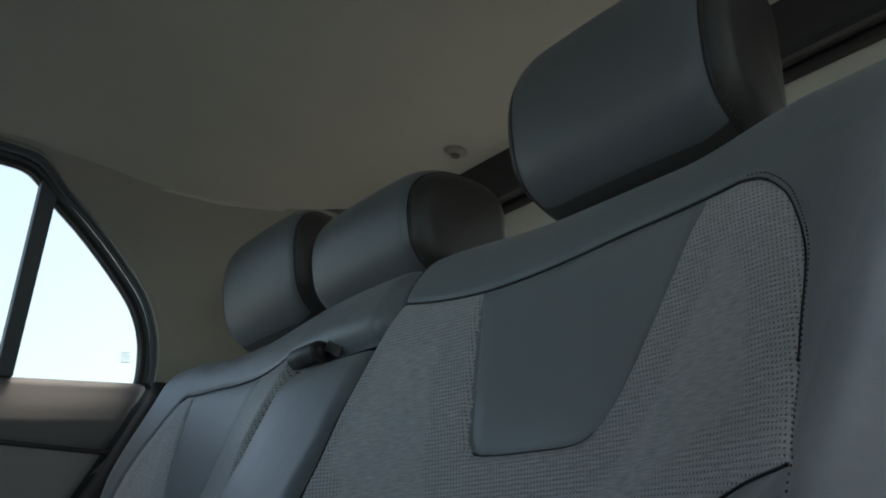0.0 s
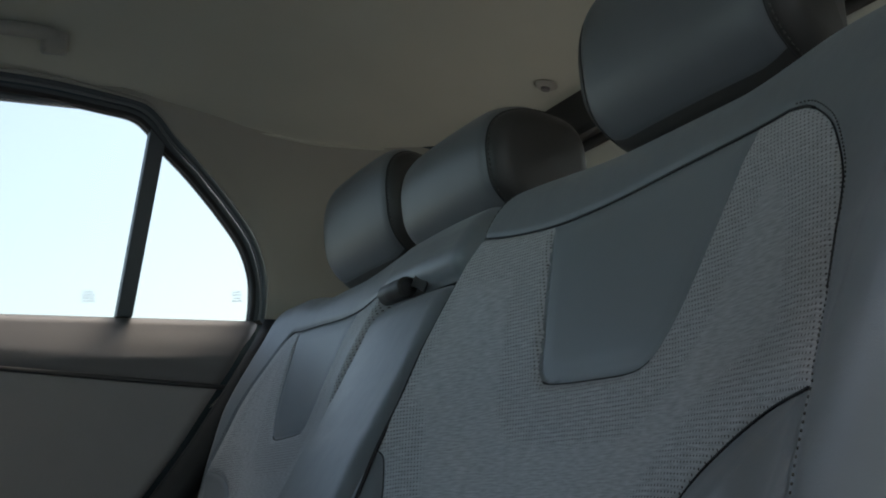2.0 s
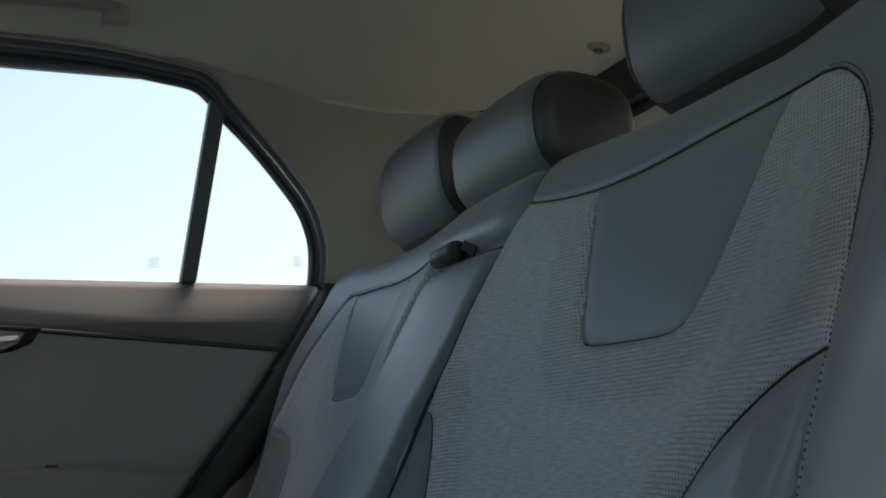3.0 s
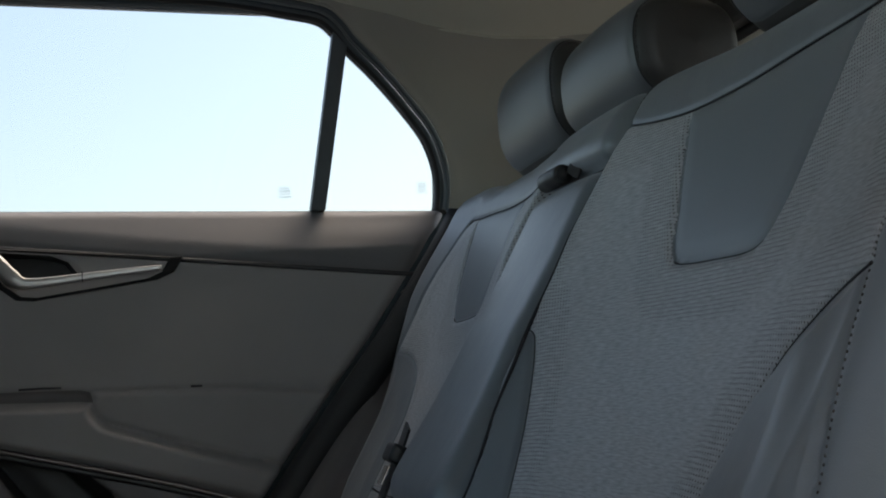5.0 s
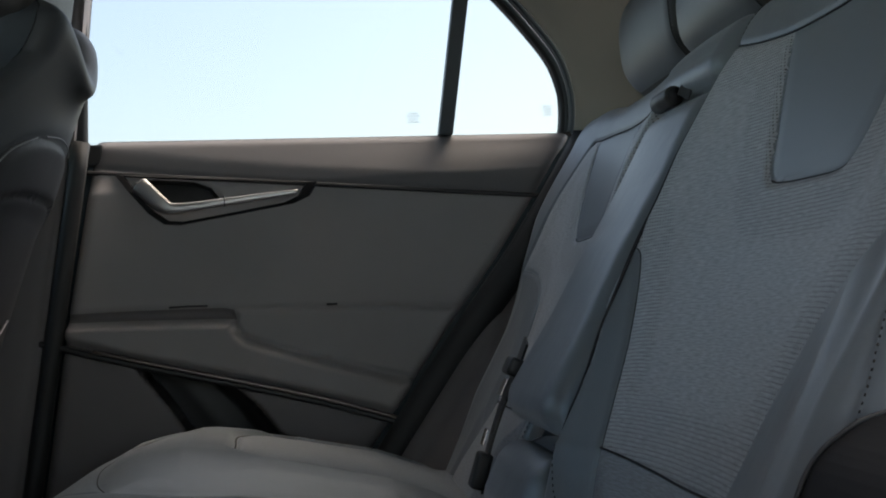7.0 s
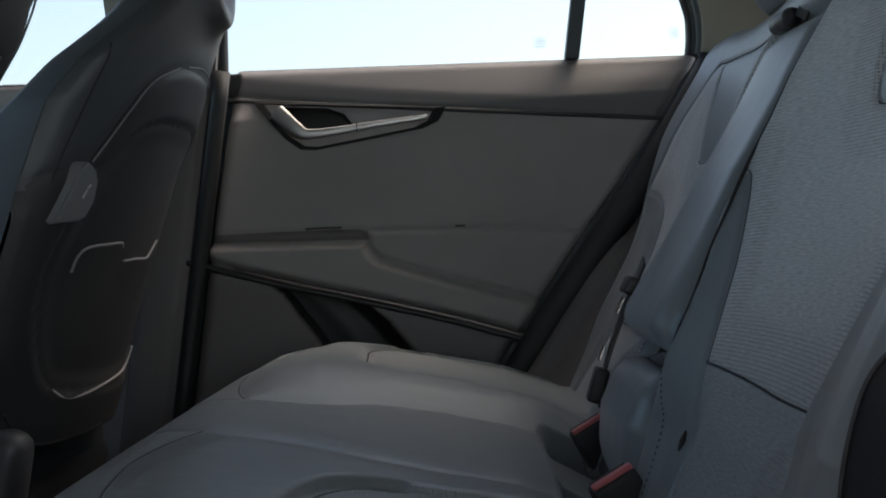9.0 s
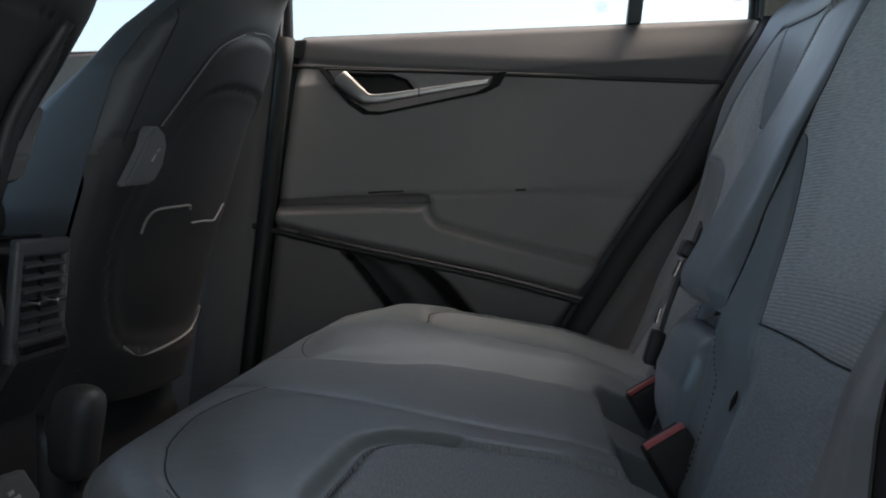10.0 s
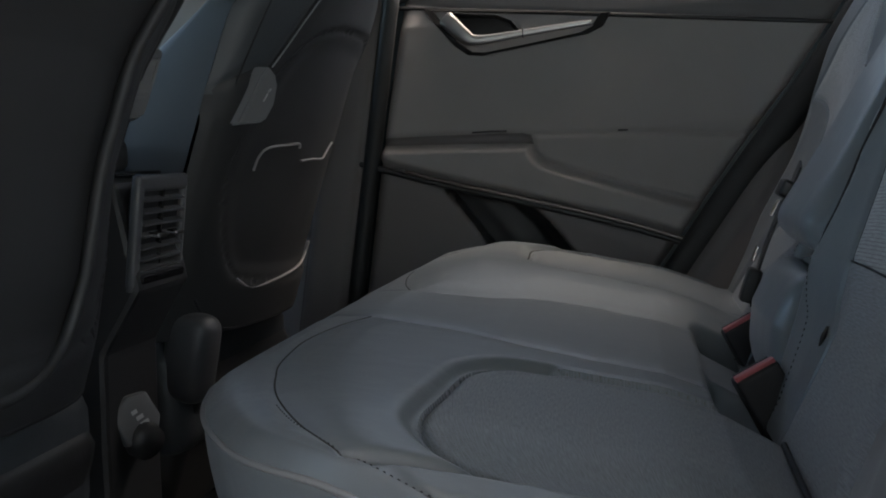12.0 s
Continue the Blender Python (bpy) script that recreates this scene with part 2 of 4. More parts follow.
def ribbon(name, pts, wide, thick, mat, parent=None, label=""):
    """A strap along pts; wide is the direction and half width of its face."""
    p, w = np.asarray(pts, float), np.asarray(wide, float)
    verts, faces = [], []
    for i, q in enumerate(p):
        t = p[min(i + 1, len(p) - 1)] - p[max(i - 1, 0)]
        nrm = np.cross(t, w)
        nrm *= thick / 2 / (np.linalg.norm(nrm) + 1e-12)
        verts += [q - w - nrm, q + w - nrm, q + w + nrm, q - w + nrm]
    for i in range(len(p) - 1):
        for k in range(4):
            a, b = i * 4 + k, i * 4 + (k + 1) % 4
            faces.append((a, b, b + 4, a + 4))
    faces += [(0, 1, 2, 3), tuple(4 * (len(p) - 1) + k for k in (3, 2, 1, 0))]
    return put(name, mesh_of(name, verts, faces, mat, smooth=False), parent, label)


def inside(px, py, poly):
    hit = np.zeros(px.shape, bool)
    for (x1, y1), (x2, y2) in zip(poly, np.roll(poly, -1, 0)):
        c = (y1 > py) != (y2 > py)
        hit ^= c & (px < (x2 - x1) * (py - y1) / (y2 - y1 + 1e-15) + x1)
    return hit


def nearest(px, py, line, closed=True):
    """Distance to a line and its nearest point, for arrays."""
    best, bx, by = np.full(px.shape, 1e9), px.copy(), py.copy()
    ends = np.roll(line, -1, 0) if closed else line[1:]
    for (x1, y1), (x2, y2) in zip(line, ends):
        dx, dy = x2 - x1, y2 - y1
        t = np.clip(((px - x1) * dx + (py - y1) * dy) / (dx * dx + dy * dy + 1e-15), 0, 1)
        qx, qy = x1 + t * dx, y1 + t * dy
        d = np.hypot(px - qx, py - qy)
        m = d < best
        best[m], bx[m], by[m] = d[m], qx[m], qy[m]
    return best, bx, by


def step(x):
    x = np.clip(x, 0, 1)
    return x * x * (3 - 2 * x)


def panels(parent, us, vs, place, regions, rest, groove=(0.0028, 0.003)):
    """A padded surface over a grid, cut along the outlines of its regions into one mesh each.
    regions: name, outline or None, material, label, lift, width of the lift. place(u, v, h) gives points at height h.
    Earlier regions win. rest: None leaves the remainder open."""
    u, v = np.meshgrid(us, vs, indexing="ij")
    snapped = np.zeros(u.shape, bool)
    for name, line, *_ in regions:
        d, x, y = nearest(u, v, line)
        ins = inside(u, v, line)
        m = np.zeros(u.shape, bool)
        d = np.where(snapped, 0, d)
        # every grid edge that crosses the line moves its nearer end onto it
        cross = ins[:-1] != ins[1:]
        m[:-1] |= cross & (d[:-1] <= d[1:])
        m[1:] |= cross & (d[1:] < d[:-1])
        cross = ins[:, :-1] != ins[:, 1:]
        m[:, :-1] |= cross & (d[:, :-1] <= d[:, 1:])
        m[:, 1:] |= cross & (d[:, 1:] < d[:, :-1])
        m[0, :] = m[-1, :] = m[:, 0] = m[:, -1] = False
        m &= ~snapped
        u, v = np.where(m, x, u), np.where(m, y, v)
        snapped |= m
    h = np.zeros_like(u)
    close = np.full(u.shape, 1e9)
    taken = np.zeros(u.shape, bool)
    for name, line, mat, label, lift, width in regions:
        d, _, _ = nearest(u, v, line)
        ins = inside(u, v, line) & ~taken
        h += np.where(ins, lift * step(d / width), 0)
        close = np.minimum(close, d)
        taken |= ins
    h -= groove[0] * np.exp(-(close / groove[1]) ** 2)
    pts = place(u, v, h)
    # one set of normals for all regions, so that no edge shows where two of them meet
    across = np.cross(np.gradient(pts, axis=0), np.gradient(pts, axis=1))
    across /= np.linalg.norm(across, axis=-1, keepdims=True) + 1e-15
    across = across.reshape(-1, 3)
    nu, nv = u.shape
    ids = np.arange(nu * nv).reshape(nu, nv)
    quads = np.stack([ids[:-1, :-1], ids[1:, :-1], ids[1:, 1:], ids[:-1, 1:]], -1).reshape(-1, 4)
    on = snapped.ravel()[quads]
    cut = on.sum(1) > 1
    odd = cut & on[:, 1] & on[:, 3] & ~(on[:, 0] & on[:, 2])
    even = cut & ~odd
    split = [quads[even][:, [0, 1, 2, 2]], quads[even][:, [0, 2, 3, 3]], quads[odd][:, [0, 1, 3, 3]], quads[odd][:, [1, 2, 3, 3]]]
    quads = np.vstack([quads[~cut], *split])
    w = np.where(quads[:, 2] == quads[:, 3], 3, 4)
    cu = (u.ravel()[quads[:, :3]].sum(1) + np.where(w == 4, u.ravel()[quads[:, 3]], 0)) / w
    cv = (v.ravel()[quads[:, :3]].sum(1) + np.where(w == 4, v.ravel()[quads[:, 3]], 0)) / w
    free = np.ones(len(quads), bool)
    flat, uv = pts.reshape(-1, 3), np.stack([u.ravel(), v.ravel()], 1)
    made = []
    todo = [(r[0], inside(cu, cv, r[1]), r[2], r[3]) for r in regions]
    if rest:
        todo.append((rest[0], np.ones(len(quads), bool), rest[1], rest[2]))
    for name, mask, mat, label in todo:
        mine = quads[mask & free]
        free &= ~mask
        if mat is None or not len(mine):
            continue
        used, back = np.unique(mine, return_inverse=True)
        made.append(put(name, mesh_of(name, flat[used], [tuple(dict.fromkeys(q)) for q in back.reshape(-1, 4).tolist()], mat, uv[used], rim=close.ravel()[used], normals=across[used]), parent, label))
    return made


def skin(name, pts, mat, parent=None, label="", skirt=None, uv=None, cap=True):
    """A sheet from a grid of points, with its rim turned in along skirt, so that it has depth."""
    nu, nv = pts.shape[:2]
    flat = pts.reshape(-1, 3)
    ids = np.arange(nu * nv).reshape(nu, nv)
    faces = np.stack([ids[:-1, :-1], ids[1:, :-1], ids[1:, 1:], ids[:-1, 1:]], -1).reshape(-1, 4).tolist()
    verts = [tuple(p) for p in flat]
    if skirt is not None:
        rim = list(ids[:, 0]) + list(ids[-1, 1:]) + list(ids[-2::-1, -1]) + list(ids[0, -2:0:-1])
        base = len(verts)
        verts += [tuple(flat[i] + np.asarray(skirt)) for i in rim]
        k = len(rim)
        faces += [(rim[i], rim[(i + 1) % k], base + (i + 1) % k, base + i) for i in range(k)]
        if cap:
            faces.append(tuple(range(base, base + k)))
    return put(name, mesh_of(name, verts, faces, mat, uv), parent, label)


def rounded(e, r):
    """How far an edge of radius r falls back at the distance e from it."""
    q = np.clip(1 - e / r, 0, 1)
    return r * (1 - np.sqrt(np.clip(1 - q * q, 0, 1)))


def stitches(name, line, mat, parent, gap=0.006, size=(0.0042, 0.0011), lift=None):
    """Short thread stitches along a line, in one mesh."""
    p = np.asarray(line, float)
    seg = np.r_[0, np.cumsum(np.linalg.norm(np.diff(p, axis=0), axis=1))]
    verts, faces = [], []
    for s in np.arange(gap, seg[-1], gap):
        q = np.array([np.interp(s, seg, p[:, k]) for k in range(3)])
        q2 = np.array([np.interp(s + 1e-3, seg, p[:, k]) for k in range(3)])
        t = (q2 - q) / (np.linalg.norm(q2 - q) + 1e-12)
        v, f = tube([q - t * size[0] / 2, q - t * size[0] * 0.3, q + t * size[0] * 0.3, q + t * size[0] / 2], [size[1] * 0.5, size[1], size[1], size[1] * 0.5], 5)
        faces += [tuple(i + len(verts) for i in g) for g in f]
        verts += list(v)
    return put(name, mesh_of(name, verts, faces, mat), parent)


# ---- rear seat backs ----
SEAT_Z = (0.34, 0.45, 0.51, 0.60, 0.69, 0.74, 0.88, 0.893)
SEAT_X = (0.075, 0.145, 0.18, 0.235, 0.283, 0.307, 0.366, 0.371)
WING_Z = (0.37, 0.44, 0.51, 0.60, 0.69, 0.78, 0.88, 0.93)
WING_X = (0.005, 0.030, 0.055, 0.06, 0.058, 0.045, 0.02, 0.006)
# the profile from the cushion over the rolled top and down behind: x, z
ROLL = [(0.380, 0.909), (0.395, 0.921), (0.418, 0.926), (0.445, 0.920), (0.465, 0.900), (0.474, 0.86), (0.474, 0.68)]


def back_profile(v):
    """x, z and the share of the front face for a height v; v over 0.893 runs over the roll."""
    front = np.interp(v, SEAT_Z, SEAT_X)
    pts = curve([(SEAT_X[-2], SEAT_Z[-2]), (SEAT_X[-1], SEAT_Z[-1]), *ROLL], 10)
    run = np.r_[0, np.cumsum(np.linalg.norm(np.diff(pts, axis=0), axis=1))]
    run = run - run[10] + SEAT_Z[-1]
    x = np.where(v < 0.893, front, np.interp(v, run, pts[:, 0]))
    z = np.where(v < 0.893, v, np.interp(v, run, pts[:, 1]))
    return x, z


def back_normal(v):
    x1, z1 = back_profile(v - 0.002)
    x2, z2 = back_profile(v + 0.002)
    dx, dz = x2 - x1, z2 - z1
    n = np.hypot(dx, dz)
    return -dz / n, dx / n


def back_place(side):
    def place(a, v, h):
        x, z = back_profile(v)
        nx, nz = back_normal(v)
        wing = np.interp(v, WING_Z, WING_X) * np.minimum(1, np.abs(a - 0.40) / 0.285) ** 2.4
        if side > 0:
            wing = wing * (1 - 0.65 * step((0.84 - v) / 0.26))
        fall = np.where(a > 0.69, 0.10 * (1 - np.sqrt(np.clip(1 - ((a - 0.69) / 0.06) ** 2, 0, 1))), 0)
        edge = 0.125 + 0.018 * step((0.66 - v) / 0.12)
        fall = fall + np.where(a < edge, 0.05 * (1 - np.sqrt(np.clip(1 - ((edge - a) / 0.02) ** 2, 0, 1))), 0)
        rise = (0.012 * step((a - 0.46) / 0.13) + 0.009 * step((0.32 - a) / 0.2)) * step((v - 0.885) / 0.05)
        if side > 0:
            # the seat beside the closed door is cut back to clear the door trim
            a = a - (0.24 + 0.16 * step((0.84 - v) / 0.3)) * np.maximum(0, a - 0.48)
        return np.stack([x + nx * h - wing + fall, side * a, z + nz * h + rise], -1)
    return place


OUTER_SEAM = [(0.545, 0.884), (0.566, 0.880), (0.587, 0.868), (0.604, 0.853), (0.63, 0.82), (0.643, 0.793), (0.655, 0.76), (0.667, 0.73), (0.684, 0.697)]
OUTER_LOW = [(0.684, 0.697), (0.690, 0.66), (0.698, 0.62), (0.705, 0.58), (0.706, 0.50), (0.70, 0.42), (0.69, 0.345)]
YOKE = [(0.108, 0.889), (0.15, 0.882), (0.19, 0.877), (0.244, 0.873), (0.30, 0.873), (0.356, 0.875), (0.424, 0.879), (0.51, 0.882), (0.545, 0.884)]
TIP = [(0.684, 0.697), (0.635, 0.690), (0.588, 0.674), (0.55, 0.65), (0.522, 0.61), (0.508, 0.57), (0.504, 0.535), (0.50, 0.504)]
LUMBAR = [(0.50, 0.504), (0.40, 0.502), (0.30, 0.506), (0.205, 0.513)]
INNER = [(0.205, 0.513), (0.192, 0.545), (0.181, 0.575), (0.170, 0.605), (0.156, 0.639), (0.140, 0.672), (0.127, 0.69), (0.108, 0.694)]
INSERT = [(0.244, 0.873), (0.262, 0.83), (0.282, 0.78), (0.293, 0.75), (0.303, 0.736), (0.322, 0.7295), (0.389, 0.727), (0.43, 0.727), (0.449, 0.732), (0.462, 0.744), (0.479, 0.773), (0.501, 0.837), (0.512, 0.882)]
IN_LOW = [(0.205, 0.513), (0.213, 0.49), (0.224, 0.47), (0.244, 0.442), (0.258, 0.345)]
GAP = [(0.09, 0.505), (0.128, 0.508), (0.135, 0.53), (0.135, 0.57), (0.130, 0.60), (0.118, 0.635), (0.09, 0.65)]
OUT_LOW = [(0.50, 0.504), (0.499, 0.485), (0.515, 0.459), (0.535, 0.44), (0.55, 0.345)]


def seat_back(side, label):
    seat = thing("outer_car_seat", label, "car seat", "outer rear seat backs")
    place = back_place(side)
    us = np.r_[np.linspace(0.105, 0.125, 9)[:-1], np.linspace(0.125, 0.69, 210), np.linspace(0.69, 0.75, 17)[1:]]
    vs = np.r_[np.linspace(0.345, 0.893, 210), np.linspace(0.893, 1.09, 40)[1:]]
    yoke, outer, tip = curve(YOKE), curve(OUTER_SEAM), curve(TIP)
    lumbar, inner = curve(LUMBAR), curve(INNER)
    panel = np.vstack([yoke, outer[1:], tip[1:], lumbar[1:], inner[1:], [(0.09, 0.694), (0.09, 0.8895)]])
    insert = np.vstack([curve(INSERT), yoke[(yoke[:, 0] > 0.25) & (yoke[:, 0] < 0.51)][::-1]])
    low = np.vstack([lumbar, curve(IN_LOW)[1:], curve(OUT_LOW)[::-1]])
    out_b = np.vstack([tip, curve(OUT_LOW)[1:], curve(OUTER_LOW)[::-1]])
    in_b = np.vstack([inner, [(0.09, 0.694), (0.09, 0.345)], curve(IN_LOW)[::-1]])
    panels(seat, us, vs, place, [
        # recess coloured near-black to paint the shade beside the armrest
        *([("side_gap", curve(GAP, 5), SEAM_SHADE, "dark gap beside the armrest", -0.012, 0.008)] if side < 0 else []),
        ("insert", insert, LIT_LEATHER, "smooth paler blue-grey leather insert", 0.002, 0.02),
        ("perforated_panel", panel, PERF, "perforated grey leather panel", 0.003, 0.03),
        ("lumbar_panel", low, FABRIC, "streaked grey lumbar panel", 0.010, 0.05),
        ("outer_bolster", out_b, LEATHER, "", 0.016 if side < 0 else 0.006, 0.05),
        ("inner_bolster", in_b, LEATHER, "", 0.004, 0.045),
    ], ("cover", LEATHER, ""))

    def line(p, h=0.0):
        p = np.asarray(p, float)
        return place(p[:, 0], p[:, 1], np.full(len(p), h))

    if side < 0:
        rod("anchor_mark", line(curve([(0.226, 0.452), (0.228, 0.443), (0.229, 0.434)], 4), 0.003), np.interp(np.arange(9), (0, 4, 8), (0.0008, 0.003, 0.0006)), SEAM_SHADE, seat, "small dark anchor slot", sides=6)
        # near-black rod drawn as the thin shadow between seat and armrest
        rod("slit", line(curve([(0.119, 0.850), (0.122, 0.78), (0.124, 0.70), (0.127, 0.645), (0.129, 0.605), (0.134, 0.58), (0.137, 0.552), (0.139, 0.53), (0.144, 0.511)], 4), 0.002), np.interp(np.arange(33), (0, 8, 16, 21, 26, 32), (0.0014, 0.0020, 0.0022, 0.0028, 0.0036, 0.0010)), SEAM_SHADE, seat, "dark rod painting the shadow beside the armrest", sides=6)

    rod("seam", line(np.vstack([yoke, outer[1:12]]), -0.0016), 0.0010, SEAM_SHADE, seat, sides=6)
    # dark rod paints the deep shade under the insert's lower edge
    rod("seam", line(curve(INSERT)[35:66], -0.0006), 0.0013, SEAM_SHADE, seat, sides=6)
    if side < 0:
        rod("seam", line(tip, -0.0020), 0.0010, SEAM_SHADE, seat, sides=6)
    rod("seam", line(inner, -0.0026), 0.0007, SEAM_SHADE, seat, sides=6)
    rod("seam", line(lumbar, -0.001), 0.0010, SEAM_SHADE, seat, sides=6)
    # the seam over the inner end of the roll
    over = curve([(0.113, 0.889), (0.117, 0.905), (0.124, 0.930), (0.131, 0.955), (0.136, 0.985)], 6)
    rod("seam", line(over, -0.0002), 0.0010, SEAM_SHADE, seat, sides=6)
    stitches("stitching", line(over + np.array([0.005, 0.0]), 0.0002), THREAD_SHADE, seat, 0.0055, (0.0034, 0.0006))
    edge = np.vstack([outer, curve(OUTER_LOW)[1:]])
    off = edge + np.c_[np.full(len(edge), 0.004), np.full(len(edge), 0.002)]
    stitches("stitching", line(off, -0.0003), THREAD_SHADE, seat, 0.0044, (0.0016, 0.0006))
    rod("seam", line(edge[8:52], -0.002), 0.0006, SEAM_SHADE, seat, sides=6)
    stitches("stitching", line(curve(IN_LOW) + np.array([-0.07, 0.0]), 0.004), SEAM_SHADE, seat, 0.0066, (0.003, 0.0008))
    return seat


seat_back(-1, "blue-grey leather rear seat back with perforated panel")
seat_back(1, "blue-grey leather rear seat back beside the closed door")


# ---- the middle of the rear seat back ----
def pad(name, y0, y1, v0, v1, lift, r, mat, parent, label="", thick=0.06, nu=40, nv=60, belly=0.0, ends=None, flare=0.0):
    us, vs = np.linspace(y0, y1, nu), np.linspace(v0, v1, nv)
    u, v = np.meshgrid(us, vs, indexing="ij")
    x, z = back_profile(v)
    nx, nz = back_normal(v)
    eu, ev = np.minimum(u - y0, y1 - u), np.minimum(v - v0, v1 - v)
    q = np.hypot(np.clip(1 - eu / r, 0, 1), np.clip(1 - ev / r, 0, 1))
    fall = r * (1 - np.sqrt(np.clip(1 - np.minimum(q, 1) ** 2, 0, 1)))
    mid = (u - (y0 + y1) / 2) / ((y1 - y0) / 2)
    if ends:
        lift = np.interp(v, (v0, v0 + (v1 - v0) * 0.5, v1), (ends[0], lift, ends[1]))
    k = lift - fall + belly * (1 - mid ** 2)
    u = (y0 + y1) / 2 + (u - (y0 + y1) / 2) * (1 + flare * step((0.68 - v) / 0.16))
    return skin(name, np.stack([x + nx * k, u, z + nz * k], -1), mat, parent, label, skirt=(thick, 0, 0.02), uv=None)


middle = thing("middle_rear_seat", "blue-grey leather middle seat back with folded armrest", "car seat")
pad("armrest", -0.109, 0.112, 0.497, 0.846, 0.052, 0.027, LEATHER, middle, "folded-up blue-grey leather armrest", belly=0.006, ends=(0.062, 0.026), flare=0.13)
pad("head_roll", -0.112, 0.116, 0.850, 0.945, 0.022, 0.026, LEATHER, middle, "", thick=0.05, belly=0.003, ends=(0.034, 0.0))
pad("lower_pad", -0.131, 0.130, 0.36, 0.482, 0.034, 0.034, LEATHER, middle, "", belly=0.010, ends=(0.0, 0.040))
# near-black sheet, so the gaps between the pads get painted shade
pad("backing", -0.122, 0.128, 0.35, 0.90, 0.0, 0.01, SEAM_SHADE, middle, "")

edge_v = np.linspace(0.52, 0.70, 24)
ex, ez = back_profile(edge_v)
enx, enz = back_normal(edge_v)
ek = np.interp(edge_v, (0.497, 0.67, 0.846), (0.054, 0.050, 0.026)) - 0.010
# near-black rod drawn as the shadow along the armrest's far edge
rod("edge_gap_shade", np.stack([ex + enx * ek, 0.0015 + 0.1105 * (1 + 0.17 * step((0.68 - edge_v) / 0.16)) - 0.001, ez + enz * ek], -1), 0.0028, SEAM_SHADE, middle, "dark rod painting the shadow along the armrest", sides=6)

guide = thing("belt_guide", "rolled dark leather loop that guides the middle belt", "belt guide")
v, f = tube([(0.325, y, 0.862) for y in (0.072, 0.068, 0.04, 0.012, 0.008)], (0.006, 0.011, 0.0115, 0.0115, 0.0105), 16)
put("roll", mesh_of("roll", v, f, DARK_LEATHER), guide)
rod("mouth", [(0.325, 0.0085, 0.862), (0.325, 0.006, 0.862)], 0.0085, SEAM_SHADE, guide, sides=14)
ribbon("flap", [(0.336, 0.03, 0.872), (0.330, 0.0, 0.868), (0.333, -0.022, 0.858)], (0.003, 0.0, 0.007), 0.002, DARK_LEATHER, guide)


# ---- headrests ----
# from under the front face, up the face, over the top and down the back
HEAD_PROFILE = [(0.118, -0.76), (0.085, -0.73), (0.056, -0.66), (0.031, -0.55), (0.013, -0.42), (0.003, -0.26), (0.0, -0.05), (0.001, 0.15), (0.008, 0.33), (0.024, 0.45), (0.050, 0.50), (0.080, 0.47), (0.103, 0.38), (0.115, 0.20), (0.118, -0.10), (0.118, -0.40), (0.118, -0.76)]


def headrest(y, x, z, w, hgt, dep, label, lean=0):
    """A padded block: a soft front face, a dark rim of two side shells and a dark back, on two posts."""
    hr = thing("headrest", label, "headrest", "rear headrests")
    n, m = 44, 36

    def place(a, b, h):
        # across the front, and from below the front face over the top to the back
        a, s = a / 0.13, b / 0.5
        prof = curve(HEAD_PROFILE, 10)
        q = np.linspace(0, 1, len(prof))
        px = np.interp(s, q, prof[:, 0]) * dep / 0.118
        pz = np.interp(s, q, prof[:, 1]) * hgt
        nx, nz = px - dep * 0.5, pz + 0.05 * hgt
        end = np.clip((np.abs(a) - 1) / 0.3, 0, 1)
        flat = np.minimum(np.abs(a), 1)
        e = np.clip((flat - 0.76) / 0.24, 0, 1)
        turn = 0.36 * (1 - np.sqrt(np.clip(1 - e * e, 0, 1)))
        e = np.clip((flat - 0.60) / 0.40, 0, 1)
        lift = 0.50 * (1 - np.sqrt(np.clip(1 - e * e, 0, 1)))
        px, pz = px - nx * (turn + (1 - turn) * end), pz - nz * (lift + (1 - lift) * end)
        py = np.sign(a) * (flat + 0.03 * end) * (w / 2) * (1 - 0.13 * np.clip(px / dep, 0, 1) ** 1.5)
        px = px + 0.006 * flat * flat
        ln = np.hypot(nx, nz) + 1e-9
        px, pz = px + h * nx / ln, pz + h * nz / ln
        c, sn = math.cos(radians(lean)), math.sin(radians(lean))
        return np.stack([x + px * c + pz * sn, y + py, z + pz * c - px * sn], -1)

    us, vs = 0.13 * np.sin(np.linspace(-math.pi / 2, math.pi / 2, 72)), 0.5 * np.linspace(0, 1, 110)
    us = np.r_[np.linspace(-0.169, -0.13, 9)[:-1], us, np.linspace(0.13, 0.169, 9)[1:]]
    k = 0.86 * 0.13
    # pad ends at 0.092, so the charcoal below paints the underside's shade
    front = np.array([(-k, 0.092), (k, 0.092), (k, 0.33), (-k, 0.33)])
    left = np.array([(-1.2, -0.2), (-k, -0.2), (-k, 1.2), (-1.2, 1.2)])
    right = np.array([(1.2, -0.2), (k, -0.2), (k, 1.2), (1.2, 1.2)])
    panels(hr, us, vs, place, [
        ("front_pad", front, HEAD_SHADE_LEATHER, "blue-grey leather front pad", 0.0, 1),
        ("side_panel", left, DARK_LEATHER, "charcoal side panel", 0.0, 1),
        ("side_panel", right, DARK_LEATHER, "charcoal side panel", 0.0, 1),
    ], ("rear_cover", DARK_LEATHER, "charcoal rear cover, also painting the shade underneath"), groove=(0.0016, 0.004))
    for sg in (-1, 1):
        b = np.linspace(0.045, 0.40, 60)
        rod("seam", place(np.full(60, sg * k), b, np.full(60, -0.0012)), 0.0007, SEAM_SHADE, hr, sides=6)
